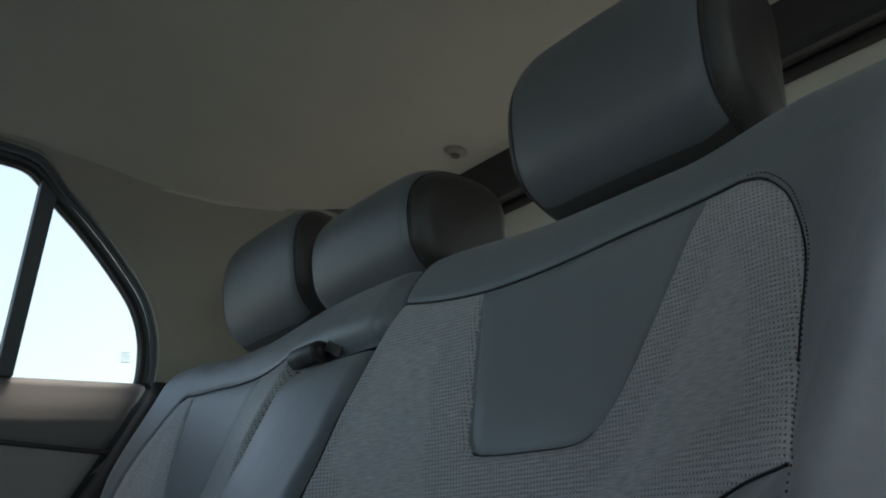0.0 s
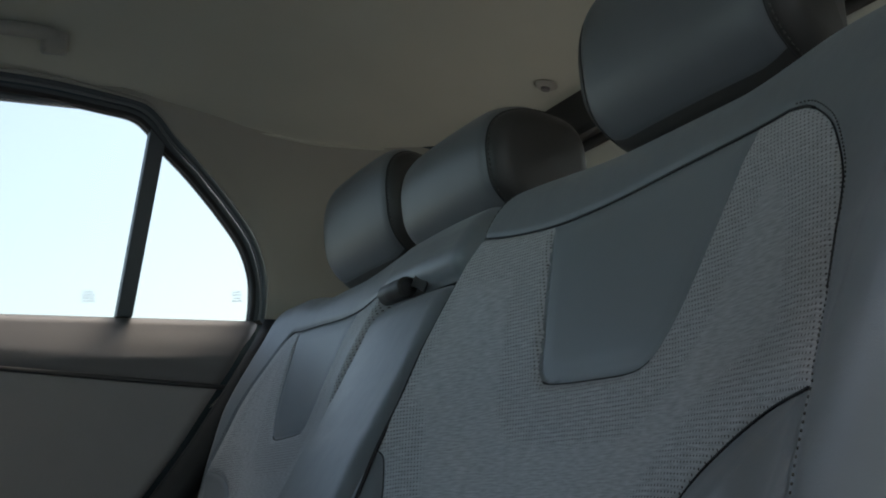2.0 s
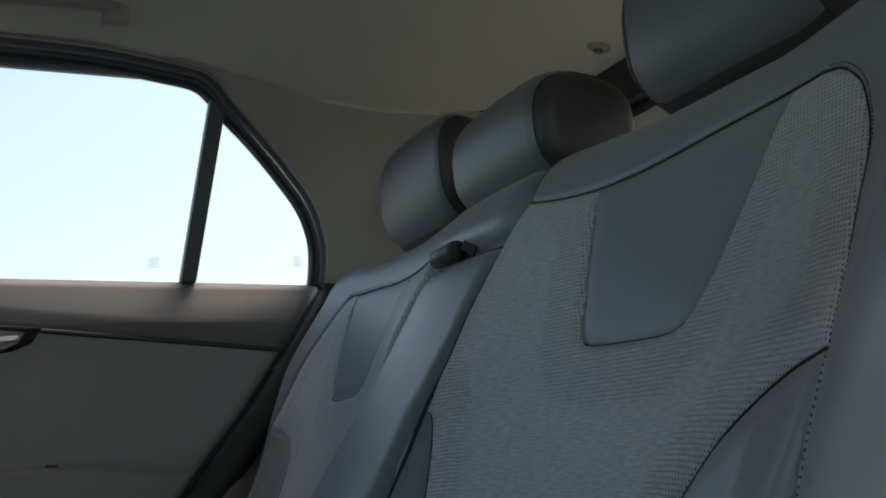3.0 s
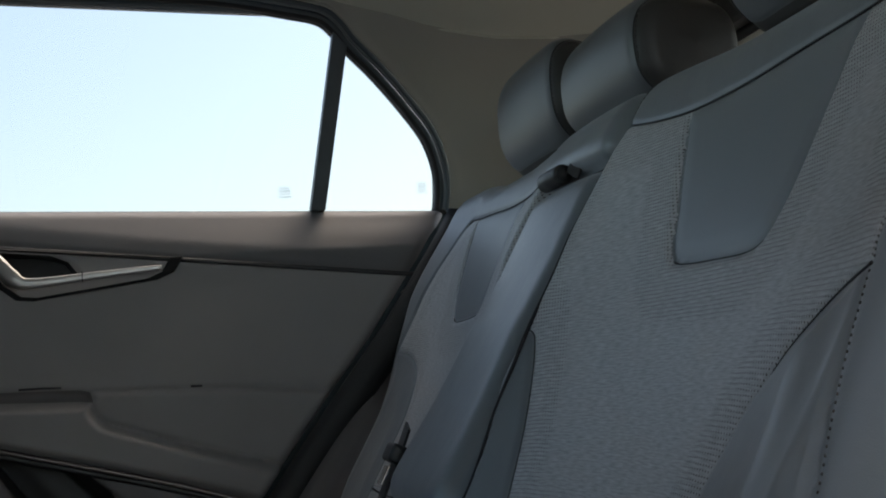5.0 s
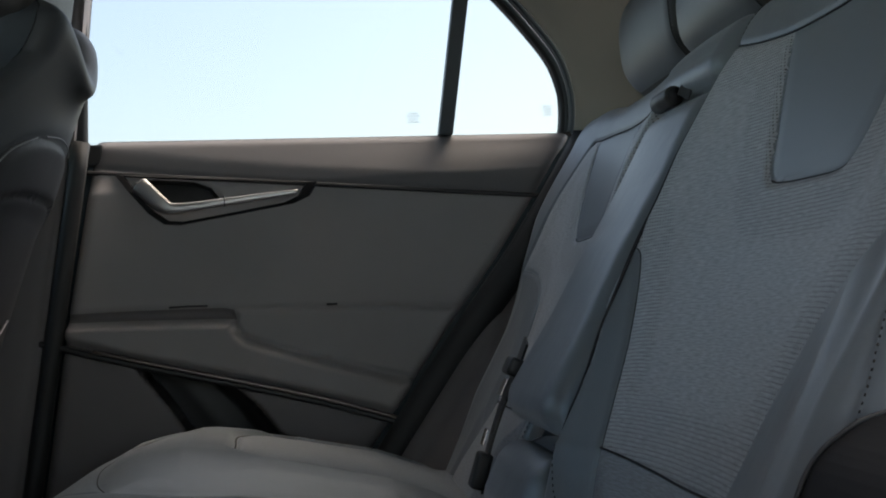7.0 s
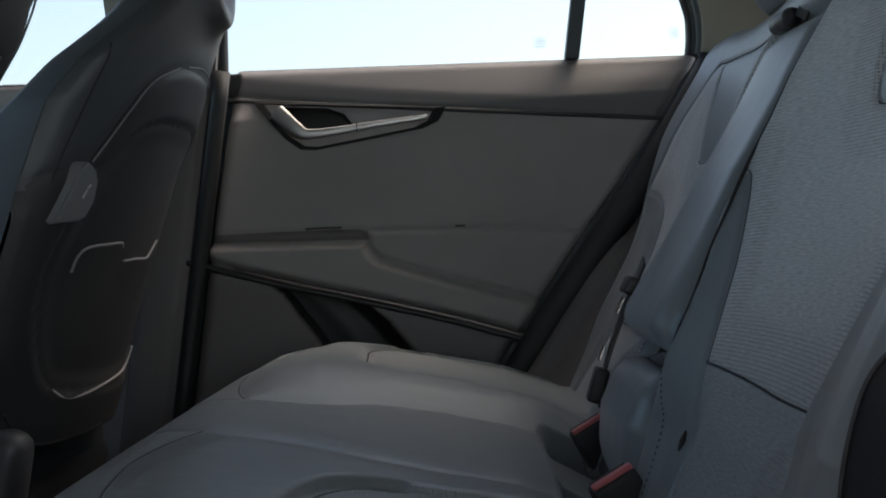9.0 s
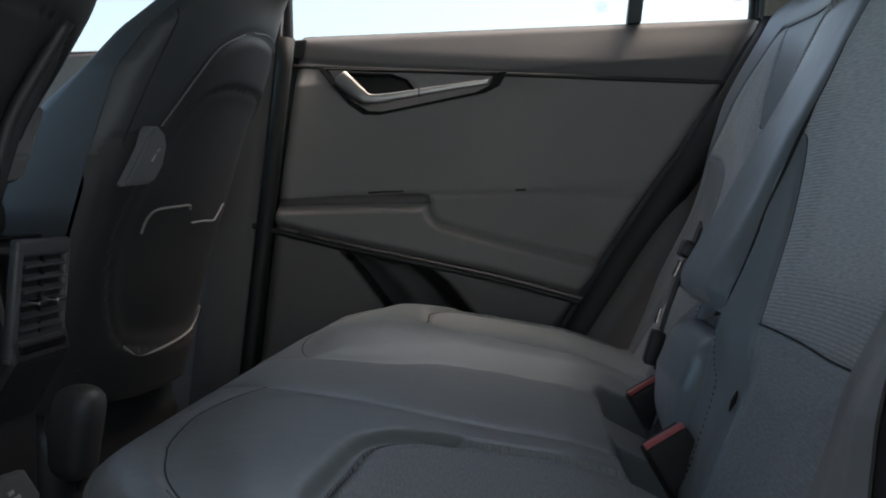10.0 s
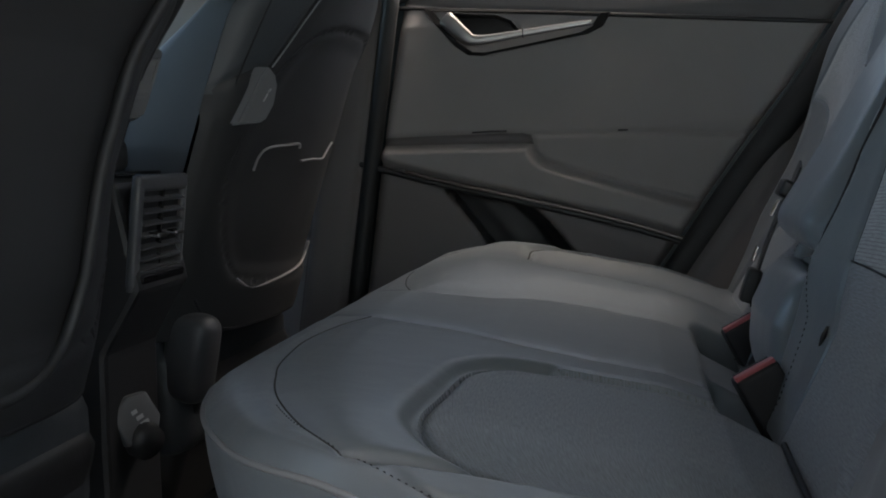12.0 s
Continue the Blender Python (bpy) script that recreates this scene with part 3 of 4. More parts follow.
        if sg < 0:
            stitches("stitching", place(np.full(60, sg * (k + 0.004)), b, np.full(60, 0.0003)), THREAD_SHADE, hr, 0.0055, (0.0034, 0.0007))
        py = sg * w * 0.24
        rod("post", [(x + dep * 0.55, y + py, z - hgt * 0.3), (x + dep * 0.62, y + py, z - hgt * 0.5 - 0.06)], 0.006, CHROME, hr)
        rod("post_collar", [(x + dep * 0.6, y + py, 0.938), (x + dep * 0.6, y + py, 0.958)], 0.013, BLACK, hr, sides=12)
    return hr


headrest(-0.365, 0.395, 1.022, 0.285, 0.14, 0.088, "blue-grey and charcoal leather headrest on the outer seat")
headrest(0.365, 0.395, 1.020, 0.285, 0.14, 0.088, "blue-grey and charcoal leather headrest beside the rear pillar")
headrest(0.028, 0.372, 0.982, 0.262, 0.122, 0.13, "low blue-grey and charcoal leather middle headrest", lean=0)


# ---- rear seat cushion ----
bench = thing("rear_seat_cushion", "blue-grey leather rear bench cushion with stitched panels", "car seat")


EDGE = curve([(0.0, -0.405), (0.20, -0.404), (0.40, -0.402), (0.47, -0.392), (0.53, -0.374), (0.58, -0.345), (0.62, -0.31), (0.66, -0.25), (0.69, -0.18)], 12)
CREASE = curve([(0.616, -0.14), (0.600, -0.176), (0.572, -0.200), (0.533, -0.209), (0.444, -0.205), (0.368, -0.201), (0.325, -0.188), (0.295, -0.163), (0.284, -0.13)], 6)
TUCK = curve([(0.650, -0.231), (0.636, -0.202), (0.626, -0.17), (0.622, -0.13)], 6)


def edge_x(a):
    return np.interp(a, EDGE[:, 0], EDGE[:, 1])


def run(a, x):
    """From a place x to the share of the way from the front edge to the back, as -0.405 to 0.12."""
    f = edge_x(np.abs(a))
    return -0.405 + (x - f) * 0.525 / (0.12 - f)


def cushion_place(y, v, h):
    """v runs from the front edge (-0.405; lower: down the front face) to the back; y past 0.69 runs down the sides."""
    a = np.minimum(np.abs(y), 0.69)
    f = edge_x(a)
    over, xx = np.clip(-0.405 - v, 0, 1), np.maximum(v, -0.405)
    px = f + (xx + 0.405) * (0.12 - f) / 0.525
    near = step((xx + 0.405) / 0.09)
    z = np.interp(xx * (1 - near) + px * near, (-0.405, -0.37, -0.33, -0.19, -0.02, 0.03, 0.07, 0.12), (0.464, 0.471, 0.470, 0.446, 0.405, 0.386, 0.362, 0.33))
    z = z - rounded(xx + 0.405, 0.022) * 0.6
    z = z - 0.022 * step((a - 0.45) / 0.24) * (1 - step((xx + 0.405) / 0.10))
    z = z + np.where(y < 0, -0.014, 0.010) * step((a - 0.50) / 0.12) * step((px + 0.27) / 0.10)
    z = z - rounded(0.69 - a, 0.03) * 0.7 - np.clip(np.abs(y) - 0.69, 0, 1) * 8
    crown = np.interp(px, (-0.41, -0.385, -0.34, -0.26, -0.16, -0.08, 0.0, 0.08, 0.13), (0.445, 0.468, 0.486, 0.490, 0.474, 0.455, 0.436, 0.404, 0.392))
    w = np.where(y > 0, step((a - 0.13) / 0.17) * (1 - 0.6 * step((a - 0.58) / 0.11)), 0) * step((xx + 0.405) / 0.05)
    z = z * (1 - w) + crown * w
    cut = step((px - 0.020) / 0.02) * step((a - 0.085) / 0.02) * (1 - step((a - np.where(y < 0, 0.255, 0.17)) / 0.03)) * np.where(y < 0, 1, 0.5)
    z = z - 0.09 * cut - 0.010 * step((px - 0.022) / 0.008) * (a < 0.12)
    for fold, deep, wide in ((CREASE, 0.0095, 0.0075), (TUCK, 0.008, 0.007)):
        near = nearest(np.asarray(a, float), np.asarray(px, float), fold, False)[0]
        z = z - deep * np.exp(-(near / wide) ** 2)
    px = px + 0.05 * step(over / 0.25)
    return np.stack([px, np.sign(y) * a, z - over + h], -1)


def mirror(p):
    return [(-a, b) for a, b in p]


LOOP = [(-0.122, -0.331), (-0.187, -0.350), (-0.285, -0.359), (-0.382, -0.351), (-0.452, -0.338), (-0.507, -0.323), (-0.56, -0.301), (-0.618, -0.264), (-0.651, -0.231), (-0.671, -0.19), (-0.677, -0.12), (-0.678, 0.0), (-0.678, 0.11)]
STRIP = [(-0.20, 0.11), (-0.175, 0.014), (-0.173, -0.06), (-0.176, -0.10), (-0.166, -0.177), (-0.138, -0.241), (-0.122, -0.331)]
FAB = [(-0.615, 0.11), (-0.625, 0.0), (-0.626, -0.095), (-0.621, -0.124), (-0.611, -0.152), (-0.595, -0.178), (-0.57, -0.198), (-0.533, -0.206), (-0.444, -0.202), (-0.368, -0.198), (-0.329, -0.187), (-0.299, -0.163), (-0.286, -0.133), (-0.277, -0.06), (-0.272, 0.0), (-0.272, 0.11)]
LOOP, STRIP, FAB = ([(a, float(run(a, x))) for a, x in some] for some in (LOOP, STRIP, FAB))
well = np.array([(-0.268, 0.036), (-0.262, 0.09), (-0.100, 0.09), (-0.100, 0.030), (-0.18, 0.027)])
# recess round the buckle, coloured near-black for the shade in it
regs = [("buckle_well", well, SEAM_SHADE, "dark gap round the buckle", -0.03, 0.006)]
for flip in (False, True):
    f = mirror if flip else list
    fab, loop = curve(f(FAB)), np.vstack([curve(f(LOOP)), curve(f(STRIP))[1:]])
    regs += [("seat_fabric", fab, FABRIC, "streaked grey seat fabric", -0.003, 0.02),
             ("seat_panel", loop, LEATHER, "smooth blue-grey leather panel", 0.006, 0.06)]
ctr = np.vstack([curve(STRIP), [(-0.112, -0.39), (0.112, -0.39)], curve(mirror(STRIP))[::-1]])
regs.append(("middle_strip", ctr, LEATHER, "flat middle strip", 0.002, 0.04))
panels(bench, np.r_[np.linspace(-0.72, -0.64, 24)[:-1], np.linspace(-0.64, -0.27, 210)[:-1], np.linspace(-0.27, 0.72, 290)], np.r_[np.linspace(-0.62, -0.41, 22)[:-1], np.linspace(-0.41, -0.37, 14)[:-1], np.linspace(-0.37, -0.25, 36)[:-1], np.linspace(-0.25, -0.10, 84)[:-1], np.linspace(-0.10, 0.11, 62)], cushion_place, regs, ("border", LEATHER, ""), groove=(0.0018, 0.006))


def on_bench(p, h=0.0):
    p = np.asarray(p, float)
    return cushion_place(p[:, 0], p[:, 1], np.full(len(p), h))


rod("piping", on_bench([(y, -0.4045) for y in np.linspace(-0.688, 0.688, 160)], 0.0), 0.0028, PIPING, bench)
for f in (list, mirror):
    rod("seam", on_bench(curve(f(LOOP)), -0.0016), 0.0007, THREAD_SHADE, bench, sides=6)
    stitches("stitching", on_bench(curve(f([(a * 1.006, b - 0.007) for a, b in LOOP[6:]])), 0.001), SEAM_SHADE, bench, 0.0055, (0.0022, 0.0005))
    rod("seam", on_bench(curve(f(STRIP)), -0.005), 0.0007, SEAM_SHADE, bench, sides=6)
    # dark rod along the crease, standing in for the shade inside it
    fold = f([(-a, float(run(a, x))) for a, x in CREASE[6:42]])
    rod("fold", on_bench(fold, 0.0012 if f is list else 0.0045), np.interp(np.arange(len(fold)), (0, 8, 18, len(fold) - 1), (0.0006, 0.0018, 0.0016, 0.0005)), THREAD_SHADE, bench, "dark rod painting the shade in the fabric fold", sides=6)
# near-black rod paints the contact shade where cushion meets seat back
rod("rear_contact_shade", on_bench(curve([(-0.285, 0.082), (-0.36, 0.080), (-0.45, 0.078), (-0.56, 0.072), (-0.66, 0.060)]), 0.001), 0.0032, SEAM_SHADE, bench, "dark rod painting contact shade under the seat back", sides=6)


# ---- closed rear door ----
def door_y(z):
    return np.interp(z, (0.10, 0.30, 0.48, 0.62, 0.67, 0.83, 0.87, 0.91, 0.94), (0.70, 0.695, 0.692, 0.684, 0.682, 0.700, 0.706, 0.724, 0.738))


def glass_y(z):
    return 0.742 - 0.29 * (z - 0.94)


def front_x(z):
    return -0.50 + 0.19 * (z - 0.52)


def rear_x(z):
    return np.interp(z, (0.10, 0.426, 0.54, 0.635, 0.724, 0.829, 0.908, 0.94), (-0.27, -0.005, 0.078, 0.150, 0.224, 0.300, 0.355, 0.372))


door = thing("rear_door", "dark grey rear door trim with metal handle, closed", "car door", kind="structure")


def pocket_depth(x, z):
    """The scooped door pocket: a steep step behind the front panel, easing out towards the rear."""
    lo = np.interp(z, (0.30, 0.41, 0.478, 0.54, 0.60), (-0.17, -0.25, -0.296, -0.336, -0.378))
    hi = np.interp(z, (0.30, 0.36, 0.438, 0.464, 0.515, 0.557, 0.588, 0.60), (-0.04, -0.08, -0.118, -0.145, -0.181, -0.227, -0.335, -0.376))
    u = (x - lo) / np.maximum(hi - lo, 1e-4)
    deep = 0.05 * step(u / 0.06) * (1 - step((u - 0.70) / 0.30)) - 0.004 * np.exp(-((u - 0.36) / 0.14) ** 2) * (u > 0)
    return np.where((u > 0) & (u < 1) & (z < 0.60), deep * np.clip((hi - lo) / 0.06, 0, 1), 0)


def door_place(s, z, h):
    """s runs from the front edge (0) to the rear edge (0.8) of the door."""
    s = s / 0.8
    x = front_x(z) + s * (rear_x(z) - front_x(z))
    edge = np.minimum(s, 1 - s) * (rear_x(z) - front_x(z))
    slope = -0.037 * (x + 0.03) * step((z - 0.88) / 0.06)
    h = h - pocket_depth(x, z)
    return np.stack([x, door_y(z) - h + rounded(edge, 0.02) + rounded(0.944 - z, 0.012), z + slope], -1)


def ds(pts):
    """Outline points x, z to s, z."""
    p = np.asarray(pts, float)
    return np.stack([0.8 * (p[:, 0] - front_x(p[:, 1])) / (rear_x(p[:, 1]) - front_x(p[:, 1])), p[:, 1]], 1)


def door_line_z(x):
    return 0.866 - 0.1155 * (x + 0.065)


line_top = [(x, door_line_z(x)) for x in np.linspace(-0.52, 0.42, 24)]
strip_line = curve([(-0.54, 0.652), (-0.481, 0.634), (-0.373, 0.600), (-0.223, 0.558), (-0.082, 0.517), (0.028, 0.479), (0.06, 0.468)], 6)
arm_low = curve([(-0.214, 0.670), (-0.206, 0.660), (-0.207, 0.643), (-0.196, 0.627), (-0.175, 0.616), (-0.077, 0.581), (0.062, 0.538), (0.12, 0.52)], 6)
upper = np.vstack([ds(line_top), [(1.3, 0.97), (-0.3, 0.97)]])
arm = np.vstack([ds([(-0.56, 0.668), (-0.474, 0.665), (-0.364, 0.661), (-0.225, 0.654)]), ds(arm_low[8:]), ds(strip_line[::-1])])
# shallow hollow over the armrest; its shadow band is painted with darker trim
arm_shade = ds([(-0.56, 0.682), (-0.474, 0.679), (-0.362, 0.677), (-0.225, 0.672), (-0.210, 0.668), (-0.206, 0.652), (-0.225, 0.6545), (-0.364, 0.6615), (-0.474, 0.6655), (-0.56, 0.6685)])
ledge = ds([(0.20, 0.640), (0.05, 0.655), (-0.10, 0.664), (-0.205, 0.668), *arm_low[3:]])
pocket = ds([(-0.376, 0.598), (-0.335, 0.585), (-0.28, 0.570), (-0.227, 0.553), (-0.186, 0.515), (-0.151, 0.464), (-0.125, 0.438), (-0.088, 0.36), (-0.19, 0.33), (-0.249, 0.41), (-0.295, 0.478), (-0.335, 0.54)])
lower = np.vstack([ds(strip_line), [(1.3, 0.46), (1.3, 0.05), (-0.3, 0.05)]])
SCOOP = [(-0.343, 0.889), (-0.262, 0.880), (-0.235, 0.868), (-0.222, 0.850), (-0.262, 0.836), (-0.300, 0.833), (-0.322, 0.846)]
panels(door, np.linspace(0, 0.8, 230), np.r_[np.linspace(0.10, 0.40, 20)[:-1], np.linspace(0.40, 0.945, 170)], door_place, [
    ("handle_hole", ds(SCOOP), None, "", 0.0, 1),
    ("upper_trim", upper, TRIM_SOFT, "soft grey upper door trim", 0.006, 0.03),
    ("armrest_gap", arm_shade, TRIM_LOW, "shadowed hollow along the armrest", -0.007, 0.005),
    ("armrest_pad", arm, TRIM, "padded dark grey armrest", 0.018, 0.014),
    ("lower_pad", ledge, TRIM, "", 0.003, 0.005),
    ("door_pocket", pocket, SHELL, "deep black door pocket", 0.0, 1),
    ("lower_panel", lower, TRIM_LOW, "hard dark grey lower panel", 0.004, 0.03),
], ("main_panel", TRIM, "dark grey padded door panel"), groove=(0.003, 0.004))
rod("decor_strip", [(x, door_y(z) - 0.010, z) for x, z in strip_line[9:]], 0.0034, BRONZE, door, "thin bronze-coloured metal strip")
rod("strip_channel", [(x, door_y(z) - 0.008, z - 0.0075) for x, z in strip_line[3:]], 0.0052, BLACK, door, "black channel under the strip")
rod("trim_groove", [(x, door_y(z) - 0.0005, z - 0.002) for x, z in line_top[1:-2]], 0.004, BLACK, door)
rod("armrest_slot", [(-0.31, 0.668, 0.6785), (-0.28, 0.668, 0.6785), (-0.25, 0.668, 0.6770)], 0.0016, BLACK, door)
rod("armrest_slot", [(-0.062, 0.676, 0.666), (-0.045, 0.676, 0.6655)], 0.0018, BLACK, door)

# the inside handle: a black bezel round a scoop and a metal blade bent down and back
handle = thing("door_handle", "black bezel with a bent satin metal pull", "door handle")
BEZEL = [(-0.390, 0.901), (-0.062, 0.868), (-0.077, 0.845), (-0.103, 0.834), (-0.20, 0.821), (-0.287, 0.810), (-0.313, 0.813), (-0.337, 0.832), (-0.366, 0.868)]


def on_door(p, off):
    return [(x, float(door_y(z)) - off, z) for x, z in p]


bm = bmesh.new()
ring_a = np.array(BEZEL)
mid = np.array([-0.24, 0.858])
out = [bm.verts.new(v) for v in on_door(ring_a, -0.004)]
top = [bm.verts.new(v) for v in on_door(ring_a * 0.985 + mid * 0.015, 0.008)]
rim = [bm.verts.new(v) for v in on_door(ring_a * 0.90 + mid * 0.10, 0.009)]
dip = [bm.verts.new(v) for v in on_door(ring_a * 0.875 + mid * 0.125, -0.002)]
for a, b in ((out, top), (top, rim), (rim, dip)):
    for i in range(len(a)):
        j = (i + 1) % len(a)
        bm.faces.new((a[i], a[j], b[j], b[i]))
part("bezel", bm, MATT_BLACK, handle, "black plastic bezel")
bm = bmesh.new()
a = [bm.verts.new(v) for v in on_door(SCOOP, 0.002)]
b = [bm.verts.new(v) for v in on_door(np.array(SCOOP) * 0.85 + np.array([-0.28, 0.862]) * 0.15, -0.03)]
for i in range(7):
    bm.faces.new((a[i], a[(i + 1) % 7], b[(i + 1) % 7], b[i]))
bm.faces.new(b)
part("finger_scoop", bm, BLACK, handle)
blade = curve([(-0.347, 0.878), (-0.333, 0.863), (-0.316, 0.846), (-0.300, 0.8375), (-0.27, 0.8375), (-0.214, 0.8425), (-0.15, 0.848), (-0.096, 0.852)], 8)
wid = np.interp(np.linspace(0, 1, len(blade)), (0, 0.3, 0.45, 0.7, 1), (0.015, 0.013, 0.0085, 0.006, 0.0035))
v, f = tube([(x, float(door_y(z)) - 0.017, z) for x, z in blade], wid, 10, flat=((0, 1, 0), 0.3))
put("blade", mesh_of("blade", v, f, SATIN), handle, "satin metal pull")
part("blade_joint", box(0.0015, 0.013, 0.016, 0.0003, pose(-0.214, 0.684, 0.8425)), BLACK, handle)

# ---- side window in the closed door ----
OUTLINE = [(-0.432, 0.957), (-0.2, 0.950), (0.10, 0.941), (0.358, 0.932), (0.3605, 0.96), (0.357, 0.997), (0.340, 1.045), (0.303, 1.094), (0.255, 1.147), (0.212, 1.188), (0.188, 1.216), (0.165, 1.232), (0.12, 1.241), (0.0, 1.258), (-0.2, 1.268), (-0.36, 1.262), (-0.392, 1.235)]
rear_curve = curve(OUTLINE[3:], 8)


def ring(off, dy):
    """The window's rear and top outline moved outwards by off and inwards by dy."""
    p = rear_curve
    t = np.gradient(p, axis=0)
    t /= np.linalg.norm(t, axis=1)[:, None]
    q = p + off * np.stack([t[:, 1], -t[:, 0]], 1)
    return [(x, float(glass_y(z)) - dy, z) for x, z in q]


window = thing("door_window_1", "rear door window with a dark divider bar", "window", kind="structure")
bars = [(0.1455, 0.938), (0.170, 0.937), (0.2105, 1.192), (0.1885, 1.215)]


def pane(name, pts, parent):
    ob = part(name, prism([(x, z) for x, z in pts], "y", 0, 0.004), GLASS, parent, "clear glass coloured to dim the sky behind it")
    for vert in ob.data.vertices:
        vert.co.y += float(glass_y(vert.co.z)) + 0.004
    ob.visible_shadow = False
    return ob


pane("pane", [(-0.44, 0.93), (0.155, 0.915), (0.195, 1.235), (0.12, 1.25), (0.0, 1.265), (-0.2, 1.275), (-0.40, 1.265)], window)
pane("quarter_pane", [(0.16, 0.915), (0.37, 0.91), (0.367, 1.0), (0.348, 1.05), (0.31, 1.10), (0.26, 1.155), (0.202, 1.215)], window)
bm = prism(bars, "y", -0.012, 0.016, 0.002)
for vert in bm.verts:
    vert.co.y += float(glass_y(vert.co.z))
part("divider_bar", bm, FRAME_GREY, window, "dark blue-grey divider bar")
rod("glass_run", ring(0.002, 0.004), 0.0065, RUBBER, window)
# added black tubes outside the frame, only there to block leaks
rod("leak_backing", ring(0.014, -0.014), 0.018, BLACK, window, "black backing band added to close leaks behind the frame")
rod("leak_backing", ring(0.034, -0.026), 0.022, BLACK, window)
rod("window_frame", ring(0.006, 0.008), 0.0046, FRAME_GREY, window, "blue-grey window frame", flat=((0, 1, 0), 0.7))
rod("window_frame", ring(0.0125, 0.012), 0.0034, FRAME_LIGHT, window, "blue-grey painted frame", flat=((0, 1, 0), 0.8))
part("frame_corner", box(0.06, 0.022, 0.034, 0.004, pose(-0.437, 0.738, 0.936)), BLACK, window)
rod("frame_front", [(-0.462, 0.735, 0.90), (-0.452, 0.728, 0.94), (-0.428, 0.66, 1.18), (-0.408, 0.64, 1.26)], 0.022, BLACK, window, flat=((0, 1, 0), 0.6))
for sx, sz, w in ((0.105, 0.962, 0.020), (0.335, 0.962, 0.016)):
    for k in range(4):
        part("etched_line", box(w * (1 - 0.15 * (k % 2)), 0.0006, 0.0022, 0, pose(sx, float(glass_y(sz)) - 0.0005, sz + 0.0048 * k)), PALE, window)

seal = thing("door_seal", "black rubber seal round the door opening", "door seal", kind="structure")
low_edge = [(float(rear_x(z)) + 0.016, float(door_y(z)) - 0.012, z) for z in np.linspace(0.92, 0.12, 22)]
rod("seal_tube", ring(0.0165, 0.017)[::-1] + low_edge, 0.005, FRAME_GREY, seal)
rod("pillar_lip", ring(0.019, 0.028), 0.003, PILLAR, seal, "warm grey trim lip")
rod("seal_lip", [(x + 0.015, y - 0.006, z - 0.008) for x, y, z in low_edge], 0.027, RUBBER, seal, flat=((0, 1, 0), 0.6))
rod("seal_tube", [(float(front_x(z)) - 0.014, 0.678, z) for z in np.linspace(0.12, 0.95, 18)], 0.015, RUBBER, seal)

# ---- pillars, roof lining ----
hole = np.array([(x, z) for x, y, z in ring(0.0165, 0)] + [(-0.46, 1.25), (-0.55, 0.70), (0.2, 0.70), (0.34, 0.85), (0.40, 0.90)])


def side_place(side):
    def place(x, z, h):
        y = glass_y(z) - 0.028 - 0.13 * np.clip((x - 0.50) / 0.45, 0, 1) ** 1.6 + h
        y = y - 0.012 * step((z - 1.20) / 0.06)
        return np.stack([x, side * y, z], -1)
    return place


trim_1 = thing("pillar_trim", "warm grey fabric-covered rear pillar trim", "pillar trim", kind="structure")
panels(trim_1, np.linspace(-0.62, 0.92, 300), np.linspace(0.62, 1.262, 140), side_place(1), [("opening", hole, None, "", 0.0, 1)], ("pillar_cover", PILLAR, ""), groove=(0.004, 0.01))
trim_2 = thing("pillar_trim", "warm grey rear pillar trim beside the open door", "pillar trim", kind="structure")
panels(trim_2, np.linspace(0.44, 0.92, 40), np.linspace(0.80, 1.262, 40), side_place(-1), [], ("pillar_cover", PILLAR, ""))
b_trim = thing("pillar_trim", "dark grey plastic trim of the middle pillar", "pillar trim", kind="structure")
bz = np.linspace(0.10, 1.26, 24)
bx = np.linspace(-0.115, -0.028, 12)
gx, gz = np.meshgrid(bx, bz, indexing="ij")
by = np.where(gz < 0.94, 0.70, glass_y(gz) - 0.03) - 0.035 + rounded(np.minimum(gx + 0.115, -0.028 - gx), 0.02)
skin("pillar_cover", np.stack([front_x(gz) + gx, by, gz], -1), TRIM_LOW, b_trim, "", skirt=(0, 0.06, 0))
low_trim = thing("sill_trim", "dark grey plastic trim behind the door edge", "trim", kind="structure")
lz = np.linspace(0.10, 0.71, 50)
lx = np.linspace(0.03, 0.18, 24)
gx, gz = np.meshgrid(lx, lz, indexing="ij")
inward = 0.95 * (gx - 0.03) * (1 - 0.85 * step((gz - 0.56) / 0.14)) - 0.02 * np.exp(-((gx - 0.085) / 0.018) ** 2)
skin("trim_cover", np.stack([rear_x(gz) + gx + rounded(0.71 - gz, 0.03) * 0.6, door_y(gz) - 0.014 - inward, gz - 0.1 * gx], -1), TRIM_LOW, low_trim, "", skirt=(0.0, 0.05, 0))


def roof_z(x, y):
    zc = np.interp(x, (-1.5, -0.6, 0.0, 0.3, 0.55, 0.69, 0.80), (1.27, 1.33, 1.335, 1.295, 1.238, 1.204, 1.178))
    drop = np.interp(x, (-1.5, -0.2, 0.0, 0.12, 0.2, 0.32, 0.45, 0.55, 0.69, 0.8), (0.05, 0.05, 0.058, 0.062, 0.068, 0.072, 0.062, 0.040, 0.004, -0.01))
    return zc - drop * np.clip(np.abs(y) / 0.64, 0, 1.1) ** 3


roof = thing("ceiling", "warm grey woven roof lining", "roof lining", kind="structure")
gx, gy = np.meshgrid(np.linspace(-1.35, 0.728, 90), np.linspace(-0.645, 0.645, 60), indexing="ij")
